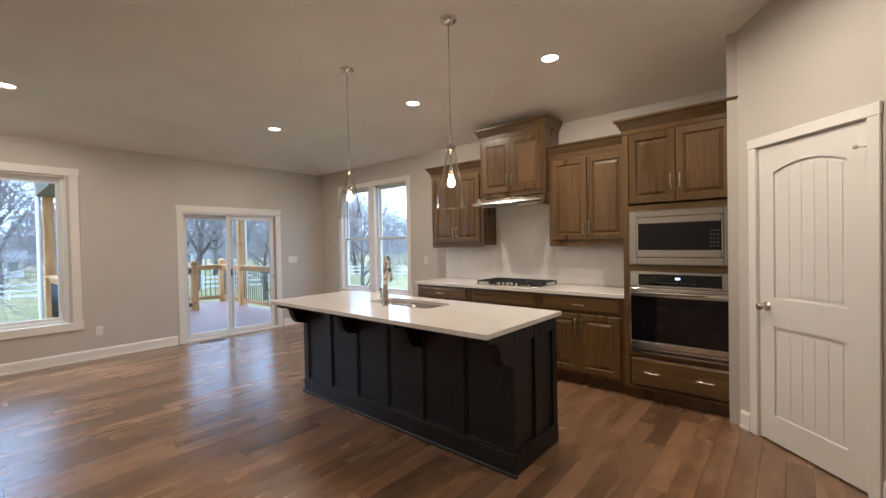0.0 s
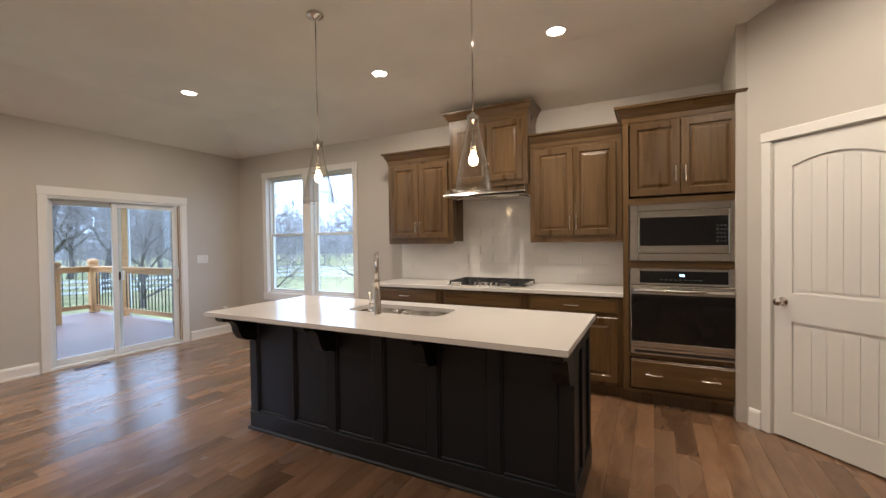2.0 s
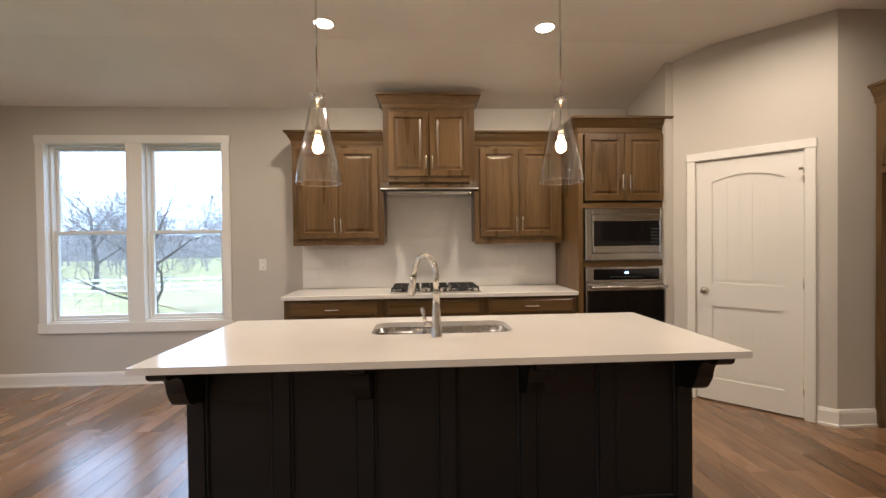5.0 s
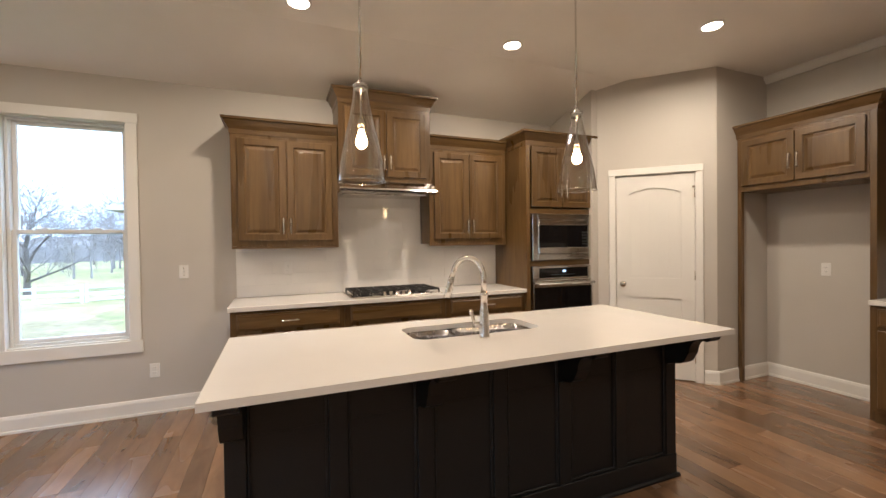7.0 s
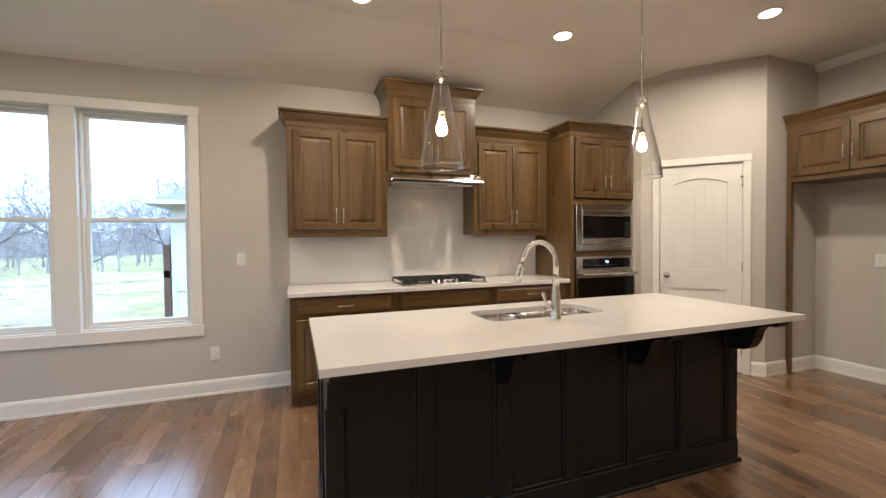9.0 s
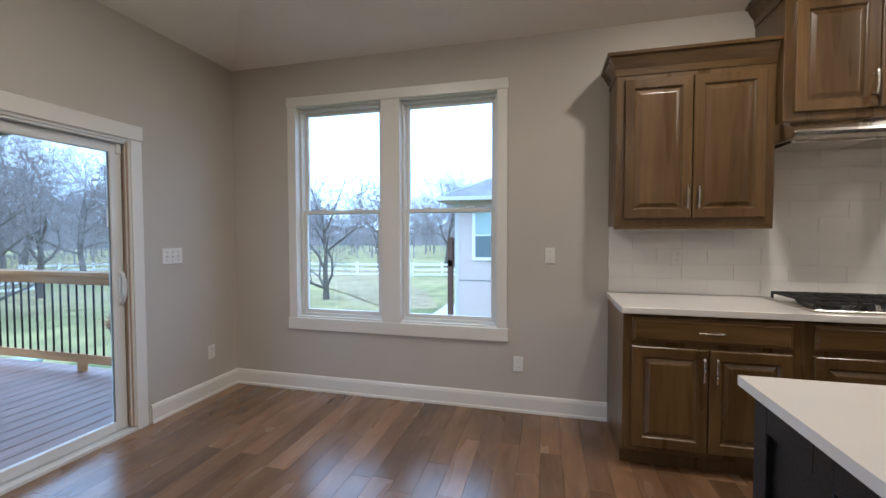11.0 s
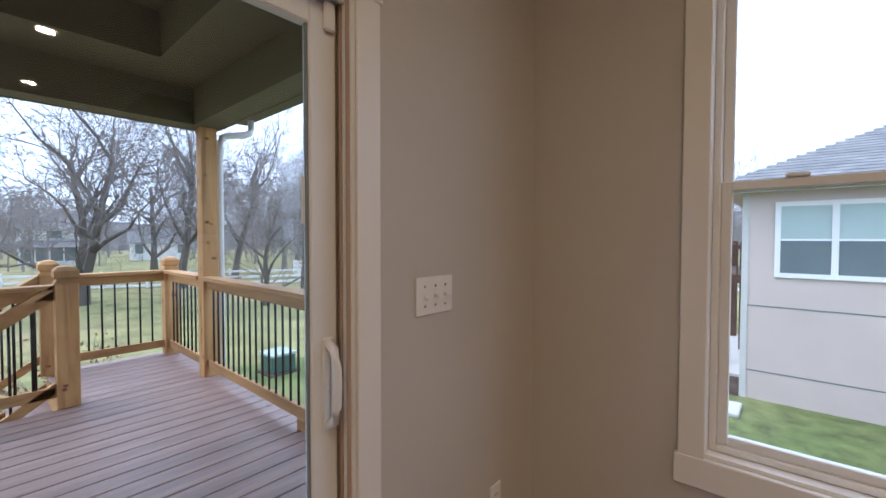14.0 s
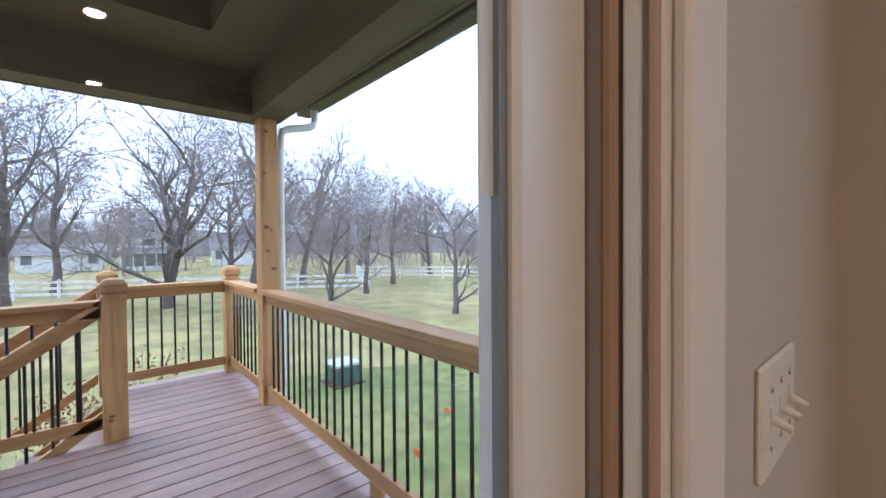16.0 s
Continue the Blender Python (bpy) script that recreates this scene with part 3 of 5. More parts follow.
def front(cab, x0, x1, z0, z1, pull=None, drawer=False):
    """A door or drawer on the face frame; pull: (x, z, upright)."""
    w, h = x1 - x0, z1 - z0
    bm = door_mesh(w, h) if drawer else frame_ring(w, h, 0.058, 0.02)
    d = part("drawer_front" if drawer else "cabinet_door", bm, M_CAB_H if drawer else M_CAB, cab, m=Matrix.Translation((x0, -0.001, z0)))
    if not drawer:
        part("door_panel", raised_panel(w, h), M_CAB, d)
    for px, pz, up in ([pull] if isinstance(pull, tuple) else pull or []):
        part("handle", pull_mesh(0.135 if up else 0.125, up), M_NICKEL, d, "satin nickel bow handle", Matrix.Translation((px - x0, -0.02, pz - z0)))
    return d


def crown(cab, x0, x1, z, h, deep, left=True, right=True, reach=0.062):
    """Stepped crown moulding round the top, mitred at the open ends."""
    prof = [(0.0, 0.0), (0.006, 0.0), (0.008, 0.3), (0.028, 0.55), (0.046, 0.82), (0.06, 0.86), (0.062, 1.0)]
    bm = bmesh.new()
    rings = []
    for d, f in prof:
        d = d * reach / 0.062
        a, b = x0 - (d if left else 0), x1 + (d if right else 0)
        rings.append([bm.verts.new(p) for p in ((a, deep, z + f * h), (a, -d, z + f * h), (b, -d, z + f * h), (b, deep, z + f * h))])
    for a, b in zip(rings, rings[1:]):
        for i in range(4):
            bm.faces.new((a[i], a[(i + 1) % 4], b[(i + 1) % 4], b[i]))
    bm.faces.new(rings[0][::-1])
    bm.faces.new(rings[-1])
    part("crown", bm, M_CAB_H, cab)


def upper(m, w, h, deep, label, crown_h=0.13, left=True, right=True, rail=0.05, group="wall cabinets"):
    c = thing("wall_cabinet", m, label, "cabinet", group)
    bm = bmesh.new()
    box(bm, 0, 0, 0, w, deep, h, b=0.002)
    box(bm, -0.001, 0.004, -0.022, w + 0.001, 0.02, -0.0005, b=0.002)
    part("body", bm, M_CAB, c)
    mid = w / 2
    front(c, rail, mid - 0.003, 0.045, h - 0.045, (mid - 0.03, 0.17, True))
    front(c, mid + 0.003, w - rail, 0.045, h - 0.045, (mid + 0.03, 0.17, True))
    crown(c, 0, w, h - 0.012, crown_h, deep, left, right)
    return c


NY = -0.285
upper(Matrix.Translation((3.095, NY, 1.385)), 0.862, 0.945, 0.283, "brown stained wall cabinet with two raised-panel doors", left=True, right=False)
upper(Matrix.Translation((4.835, NY, 1.385)), 0.862, 0.945, 0.283, "brown stained wall cabinet beside the oven tower", left=False, right=False)
upper(Matrix.Translation((3.962, -0.345, 1.965)), 0.868, 0.70, 0.343, "taller brown stained cabinet above the range hood", 0.13)

# base run under the cooktop
BY = -0.60
BASE = [(3.10, 0.855, 1), (3.957, 0.91, 0), (4.869, 0.851, 1)]


def base_cabinet(m, w, handled, label, deep=0.598):
    c = thing("base_cabinet", m, label, "cabinet", "base cabinets")
    part("body", boxed(0, 0, 0.105, w, deep, 0.888, b=0.002), M_CAB, c)
    part("toe_kick", boxed(0, 0.07, 0, w, deep, 0.1045), M_CAB, c)
    front(c, 0.045, w - 0.045, 0.735, 0.865, (w / 2, 0.80, False) if handled else None, True)
    mid = w / 2
    front(c, 0.045, mid - 0.003, 0.14, 0.705, (mid - 0.03, 0.60, True))
    front(c, mid + 0.003, w - 0.045, 0.14, 0.705, (mid + 0.03, 0.60, True))
    return c


for x, w, hd in BASE:
    base_cabinet(Matrix.Translation((x, BY, 0)), w, hd, "brown stained base cabinet with a drawer over two doors" if hd else "brown stained base cabinet under the gas cooktop")
tagged(solid("worktop", boxed(3.085, -0.635, 0.8885, 5.722, -0.012, 0.925, b=0.003), M_QUARTZ, kind=""), "white quartz worktop along the kitchen wall", "worktop")


# oven tower
def tower():
    w = 0.862
    c = thing("oven_cabinet", Matrix.Translation((5.722, -0.64, 0)), "tall brown stained oven cabinet with doors above", "cabinet")
    part("side_panel", boxed(0, 0, 0.105, 0.045, 0.625, 2.36), M_CAB, c)
    part("side_panel", boxed(w - 0.04, 0, 0.105, w, 0.625, 2.36), M_CAB, c)
    for z0, z1 in ((0.105, 0.13), (0.395, 0.425), (1.145, 1.20), (1.672, 1.72), (2.33, 2.36)):
        part("cross_rail", boxed(0.0455, 0, z0, w - 0.0405, 0.599, z1), M_CAB_H, c)
    part("back_panel", boxed(0.0455, 0.60, 0.13, w - 0.0405, 0.625, 2.33), M_CAB, c)
    part("toe_kick", boxed(0, 0.07, 0, w, 0.625, 0.1045), M_CAB, c)
    front(c, 0.058, 0.42, 1.735, 2.335, (0.39, 1.90, True))
    front(c, 0.426, w - 0.05, 1.735, 2.335, (0.456, 1.90, True))
    front(c, 0.058, w - 0.05, 0.145, 0.385, [(0.23, 0.27, False), (0.62, 0.27, False)], True)
    crown(c, 0, w, 2.348, 0.135, 0.625, True, False)


tower()


def steel_frame(bm, x0, x1, z0, z1, y0, y1, k, b=0.004):
    for a in ((x0, y0, z0, x0 + k[0], y1, z1), (x1 - k[1], y0, z0, x1, y1, z1), (x0 + k[0], y0, z0, x1 - k[1], y1, z0 + k[2]), (x0 + k[0], y0, z1 - k[3], x1 - k[1], y1, z1)):
        box(bm, *a, b=b)


mw = thing("microwave", Matrix.Translation((5.777, -0.64, 1.204)), "built-in stainless steel microwave with a black glass door", "microwave")
part("body", boxed(0.02, 0.01, 0.02, 0.73, 0.42, 0.44), M_SLOT, mw)
bm = bmesh.new()
steel_frame(bm, 0, 0.752, 0, 0.463, -0.025, 0.009, (0.06, 0.06, 0.062, 0.055))
part("trim_kit", bm, M_STEEL, mw, "brushed stainless trim frame")
bm = bmesh.new()
steel_frame(bm, 0.062, 0.69, 0.064, 0.406, -0.034, 0.0, (0.012, 0.012, 0.06, 0.055))
md = part("door", bm, M_STEEL, mw)
part("window_glass", boxed(0.075, -0.03, 0.125, 0.59, -0.004, 0.35), M_DARKGLASS, md)
cp = part("control_panel", boxed(0.5905, -0.0305, 0.125, 0.677, -0.004, 0.35), M_DARKGLASS, mw)
for r in range(5):
    for q in range(3):
        part("button", boxed(0.602 + q * 0.024, -0.0318, 0.15 + r * 0.03, 0.618 + q * 0.024, -0.0306, 0.165 + r * 0.03), M_MARK, cp)

ov = thing("wall_oven", Matrix.Translation((5.777, -0.64, 0.428)), "built-in stainless steel wall oven with a black glass door", "oven")
part("body", boxed(0.02, 0.012, 0.01, 0.73, 0.56, 0.70), M_SLOT, ov)
bm = bmesh.new()
steel_frame(bm, 0, 0.752, 0.578, 0.713, -0.024, 0.011, (0.075, 0.075, 0.02, 0.022))
pn = part("control_panel", bm, M_STEEL, ov)
part("display_glass", boxed(0.0755, -0.023, 0.5985, 0.6765, -0.004, 0.6905), M_DARKGLASS, pn)
for i in range(3):
    part("clock_digit", boxed(0.358 + i * 0.013, -0.0245, 0.652, 0.366 + i * 0.013, -0.0232, 0.670), M_CLOCK, pn, "lit blue clock digit")
for i in range(9):
    part("panel_mark", boxed(0.22 + i * 0.034, -0.0243, 0.622, 0.236 + i * 0.034, -0.0232, 0.627), M_SHUTTER, pn)
bm = bmesh.new()
steel_frame(bm, 0, 0.752, 0.062, 0.574, -0.03, 0.009, (0.012, 0.012, 0.05, 0.075))
od = part("oven_door", bm, M_STEEL, ov)
part("window_glass", boxed(0.0125, -0.0295, 0.1125, 0.7395, -0.004, 0.4985), M_DARKGLASS, od)
bm = bmesh.new()
tube(bm, [(0.03, -0.075, 0.537), (0.37, -0.083, 0.537), (0.72, -0.075, 0.537)], 0.0135, 14)
for x in (0.07, 0.68):
    box(bm, x - 0.012, -0.075, 0.528, x + 0.012, -0.03, 0.546, b=0.003)
part("handle", bm, M_STEEL, od, "round stainless oven handle")
bm = boxed(0, -0.02, 0, 0.752, 0.01, 0.058, b=0.004)
part("vent_trim", bm, M_STEEL, ov)
part("vent_slot", boxed(0.03, -0.0215, 0.016, 0.722, -0.0202, 0.038), M_SLOT, ov)

# range hood
hd = thing("range_hood", Matrix.Translation((3.948, -0.004, 1.845)), "slim stainless steel under-cabinet range hood", "range hood")
bm = bmesh.new()
extrude_profile(bm, [(0, 0.012), (-0.455, 0.0), (-0.488, 0.006), (-0.497, 0.024), (-0.49, 0.038), (-0.375, 0.108), (-0.355, 0.1155), (0, 0.1155)], "x", 0, 0.896)
bmesh.ops.bevel(bm, geom=[e for e in bm.edges if abs(e.verts[0].co.x - e.verts[1].co.x) < 1e-5], offset=0.006, segments=2, affect="EDGES")
part("body", bm, M_STEEL, hd)
bm = bmesh.new()
for i in range(2):
    box(bm, 0.05 + i * 0.40, -0.36, -0.006, 0.44 + i * 0.40, -0.06, 0.0118, b=0.002)
part("filter", bm, M_STEEL, hd)
part("lamp_cover", boxed(0.58, -0.43, -0.006, 0.80, -0.38, 0.0118, b=0.002), M_PLATE, hd)

# gas cooktop
ck = thing("gas_cooktop", Matrix.Translation((4.015, -0.575, 0.926)), "stainless gas cooktop with black cast-iron grates", "cooktop")
part("base_plate", boxed(0, 0, 0, 0.835, 0.49, 0.012, b=0.005), M_STEEL, ck)
for i, (bx, by, r) in enumerate(((0.15, 0.36, 0.04), (0.15, 0.14, 0.034), (0.4175, 0.29, 0.052), (0.685, 0.36, 0.04), (0.685, 0.15, 0.034))):
    part("burner", spin(bmesh.new(), [(r * 1.25, 0.0121), (r * 1.2, 0.02), (r, 0.024), (r, 0.031), (r * 0.85, 0.034), (0.001, 0.034)], 18, (bx, by, 0)), M_IRON, ck)
for x0, x1 in ((0.02, 0.275), (0.29, 0.545), (0.56, 0.815)):
    bm = bmesh.new()
    y0, y1 = (0.115 if x0 == 0.29 else 0.03), 0.465
    for a in ((x0, y0, x1, y0 + 0.012), (x0, y1 - 0.012, x1, y1), (x0, y0 + 0.012, x0 + 0.012, y1 - 0.012), (x1 - 0.012, y0 + 0.012, x1, y1 - 0.012)):
        box(bm, a[0], a[1], 0.036, a[2], a[3], 0.05, b=0.002)
    for fx in (0.33, 0.67):
        xx = x0 + (x1 - x0) * fx
        box(bm, xx - 0.005, y0 + 0.012, 0.037, xx + 0.005, y1 - 0.012, 0.053, b=0.002)
    for fy in (0.25, 0.5, 0.75):
        yy = y0 + (y1 - y0) * fy
        box(bm, x0 + 0.012, yy - 0.005, 0.0375, x1 - 0.012, yy + 0.005, 0.0535, b=0.002)
    for cx in (x0 + 0.006, x1 - 0.006):
        for cy in (y0 + 0.006, y1 - 0.006):
            box(bm, cx - 0.006, cy - 0.006, 0.0121, cx + 0.006, cy + 0.006, 0.0362)
    part("grate", bm, M_IRON, ck, "black cast-iron grate")
for i in range(5):
    part("knob", spin(bmesh.new(), [(0.021, 0.0121), (0.021, 0.017), (0.017, 0.02), (0.015, 0.038), (0.012, 0.041), (0.001, 0.041)], 16, (0.30 + i * 0.059, 0.058, 0)), M_STEEL, ck)


# ---- island ----
IX0, IX1, IYF, IYB = 3.245, 5.60, -2.355, -1.765
isl = thing("kitchen_island", Matrix.Translation((IX0, IYF, 0)), "black painted panelled kitchen island cabinet", "island")
IW, ID = IX1 - IX0, IYB - IYF
part("body", boxed(0.016, 0.016, 0, IW - 0.016, ID, 0.66), M_BLACK, isl)
for a in ((0.016, 0.016, IW - 0.016, 0.04), (0.016, ID - 0.024, IW - 0.016, ID), (0.016, 0.0405, 0.04, ID - 0.0245), (IW - 0.04, 0.0405, IW - 0.016, ID - 0.0245)):
    part("side_panel", boxed(a[0], a[1], 0.6605, a[2], a[3], 0.8965), M_BLACK, isl)
bm = boxed(-0.004, -0.004, 0, IW + 0.004, ID, 0.135, b=0.003)
extrude_profile(bm, [(-0.004, 0.0), (-0.017, 0.0), (-0.017, 0.012), (-0.008, 0.02), (-0.004, 0.02)], "x", -0.017, IW + 0.017)
part("plinth", bm, M_BLACK, isl)
STILES = [0.0 + i * (IW - 0.075) / 6 for i in range(7)]
for x in STILES:
    part("stile", boxed(x, 0, 0.1355, x + 0.075, 0.0158, 0.8965, b=0.002), M_BLACK, isl)
for a, b in zip(STILES, STILES[1:]):
    part("rail", boxed(a + 0.0755, 0, 0.80, b - 0.0005, 0.0158, 0.8965, b=0.002), M_BLACK, isl)
    bm = bmesh.new()
    x0, x1, z0, z1 = a + 0.0755, b - 0.0005, 0.1355, 0.7995
    for q in ((x0, z0, x0 + 0.014, z1), (x1 - 0.014, z0, x1, z1), (x0 + 0.014, z0, x1 - 0.014, z0 + 0.016), (x0 + 0.014, z1 - 0.014, x1 - 0.014, z1)):
        box(bm, q[0], 0.0055, q[1], q[2], 0.0157, q[3], b=0.004)
    part("panel_moulding", bm, M_BLACK, isl)
for side in (0, 1):
    x0, x1 = (0, 0.0158) if side == 0 else (IW - 0.0158, IW)
    for y0, y1 in ((0.0162, 0.08), (0.265, 0.33), (ID - 0.065, ID)):
        part("end_stile", boxed(x0, y0, 0.1355, x1, y1, 0.8965, b=0.002), M_BLACK, isl)
    for y0, y1 in ((0.0805, 0.2645), (0.3305, ID - 0.0655)):
        part("end_rail", boxed(x0, y0, 0.80, x1, y1, 0.8965, b=0.002), M_BLACK, isl)


def corbel(x):
    n = 9
    s = [(0.0, 0.8955), (-0.265, 0.8955), (-0.268, 0.872), (-0.262, 0.85), (-0.245, 0.838), (-0.215, 0.838)]
    s += [(-0.215 + 0.075 * math.sin(radians(90 * i / n)) , 0.838 - 0.085 * (1 - math.cos(radians(90 * i / n)))) for i in range(1, n + 1)]
    s += [(-0.125, 0.725), (-0.11, 0.698), (-0.085, 0.682), (-0.05, 0.676), (-0.02, 0.668), (0.0, 0.655)]
    bm = extrude_profile(bmesh.new(), s, "x", x, x + 0.075)
    for v in bm.verts:
        v.co.y -= 0.0005
        v.co.z += 0.012
    part("corbel", bm, M_BLACK, isl, "black scrolled corbel under the overhang")


for i in (0, 2, 4, 6):
    corbel(STILES[i])

# island top with the sink cut out
SX0, SX1, SY0, SY1 = 4.05, 4.775, -2.215, -1.905


def rounded(x0, x1, y0, y1, r, k=6):
    pts = []
    for cx, cy, a0 in ((x1 - r, y1 - r, 0), (x0 + r, y1 - r, 90), (x0 + r, y0 + r, 180), (x1 - r, y0 + r, 270)):
        for i in range(k + 1):
            a = radians(a0 + 90 * i / k)
            pts.append((cx + r * math.cos(a), cy + r * math.sin(a)))
    return pts


bm = bmesh.new()
loops = []
for pts in ([(3.21, -2.676), (5.63, -2.676), (5.63, -1.745), (3.21, -1.745)], rounded(SX0, SX1, SY0, SY1, 0.07)):
    ring = [bm.verts.new((*p, 0.897)) for p in pts]
    loops += [bm.edges.new((a, b)) for a, b in zip(ring, ring[1:] + ring[:1])]
bmesh.ops.triangle_fill(bm, use_beauty=True, edges=loops)
up = bmesh.ops.extrude_face_region(bm, geom=bm.faces[:])
for v in up["geom"]:
    if isinstance(v, bmesh.types.BMVert):
        v.co.z = 0.925
tagged(solid("island_worktop", bm, M_QUARTZ, kind=""), "white quartz island worktop with an undermount sink cutout", "worktop")


def bowl(x0, x1, y0, y1, depth):
    bm = bmesh.new()
    rings = []
    for d, z, r in ((-0.012, 0.8955, 0.075), (0.0, 0.8955, 0.07), (0.006, 0.86, 0.065), (0.012, 0.8955 - depth + 0.03, 0.06), (0.03, 0.8955 - depth + 0.006, 0.05), (0.06, 0.8955 - depth, 0.03), (0.11, 0.8955 - depth - 0.003, 0.012)):
        rings.append([bm.verts.new((*p, z)) for p in rounded(x0 + d, x1 - d, y0 + d, y1 - d, r, 5)])
    n = len(rings[0])
    for a, b in zip(rings, rings[1:]):
        for i in range(n):
            f = bm.faces.new((a[i], a[(i + 1) % n], b[(i + 1) % n], b[i]))
            f.smooth = True
    bm.faces.new(rings[-1])
    return bm


sk = thing("kitchen_sink", Matrix.Translation((0, 0, 0)), "double-bowl stainless steel undermount sink", "sink")
for a, b, dp in ((SX0 + 0.004, 4.33, 0.17), (4.354, SX1 - 0.004, 0.19)):
    bw = part("bowl", bowl(a, b, SY0 + 0.004, SY1 - 0.004, dp), M_SINK, sk)
    cx, cy = (a + b) / 2, (SY0 + SY1) / 2
    part("drain", spin(bmesh.new(), [(0.045, 0.0), (0.045, 0.003), (0.03, 0.001), (0.001, -0.0005)], 20, (cx, cy, 0.8955 - dp - 0.002)), M_CHROME, bw)
part("divider", boxed(4.327, SY0 + 0.02, 0.80, 4.357, SY1 - 0.02, 0.872, b=0.008), M_SINK, sk)

fc = thing("kitchen_faucet", Matrix.Translation((4.377, -2.285, 0.925)), "satin nickel gooseneck pull-down faucet with a side lever", "faucet")
part("base", spin(bmesh.new(), [(0.028, 0.0), (0.028, 0.006), (0.025, 0.012), (0.024, 0.08), (0.022, 0.12), (0.018, 0.15), (0.0165, 0.2), (0.02, 0.204), (0.02, 0.216), (0.0165, 0.22)], 20), M_NICKEL, fc)
arc = [(0, 0, 0.2201), (0, 0, 0.29)] + [(-0.012 * (1 - math.cos(radians(a))), 0.085 * (1 - math.cos(radians(a))), 0.29 + 0.098 * math.sin(radians(a))) for a in range(15, 166, 15)]
SWING = Matrix.Rotation(radians(29), 4, "Z")
last = Vector(arc[-1])
arc.append(tuple(last + Vector((-0.002, 0.014, -0.035))))
part("neck", tube(bmesh.new(), arc, 0.0145, 14), M_NICKEL, fc, m=SWING)
e = Vector(arc[-1])
dn = Vector((-0.03, 0.26, -1)).normalized()
part("spray_head", tube(bmesh.new(), [e + dn * d for d in (0.0005, 0.02, 0.06, 0.095, 0.1)], [0.0165, 0.017, 0.019, 0.0215, 0.019], 14), M_NICKEL, fc, m=SWING)
bm = bmesh.new()
tube(bm, [(-0.02, 0, 0.062), (-0.058, 0, 0.062)], [0.015, 0.014], 12)
tube(bm, [(-0.05, 0, 0.066), (-0.056, 0.004, 0.09), (-0.066, 0.008, 0.125), (-0.07, 0.01, 0.14)], [0.0085, 0.008, 0.011, 0.008], 10)
part("lever", bm, M_NICKEL, fc)


# ---- fridge surround and the cabinets on the east wall (local x runs along -y, front faces -x) ----
EASTM = Matrix.Rotation(radians(-90), 4, "Z")
fs = thing("fridge_cabinet", Matrix.Translation((7.60, -1.452, 0)) @ EASTM, "brown stained cabinet bridging an empty fridge recess", "cabinet")
FW = 0.998
part("side_panel", boxed(0, 0, 0, 0.035, 0.045, 1.84, b=0.002), M_CAB, fs, "narrow brown filler strip")
part("side_panel", boxed(FW - 0.04, 0, 0, FW, 0.465, 2.36, b=0.002), M_CAB, fs)
part("body", boxed(0, 0, 1.8405, FW - 0.0405, 0.465, 2.36, b=0.002), M_CAB, fs)
front(fs, 0.05, 0.478, 1.89, 2.32, (0.45, 2.06, True))
front(fs, 0.484, FW - 0.06, 1.89, 2.32, (0.512, 2.06, True))
crown(fs, 0, FW, 2.348, 0.125, 0.465, True, True)
EY = -1.452 - FW - 0.002
for i in range(3):
    upper(Matrix.Translation((7.755, EY - i * 0.762, 1.385)) @ EASTM, 0.76, 0.975, 0.313, "brown stained wall cabinet beyond the fridge recess", 0.125, False, i == 2)
    base_cabinet(Matrix.Translation((7.50, EY - i * 0.762, 0)) @ EASTM, 0.76, 1, "brown stained base cabinet beyond the fridge recess", 0.568)
tagged(solid("worktop", boxed(7.465, EY - 2.30, 0.8885, XE - 0.012, EY - 0.001, 0.925, b=0.003), M_QUARTZ, kind=""), "white quartz worktop beyond the fridge recess", "worktop")
solid("backsplash_2", boxed(XE - 0.011, EY - 2.3, 0.9255, XE - 0.0005, EY - 0.001, 1.36), M_TILE, "white glazed backsplash", "backsplash")


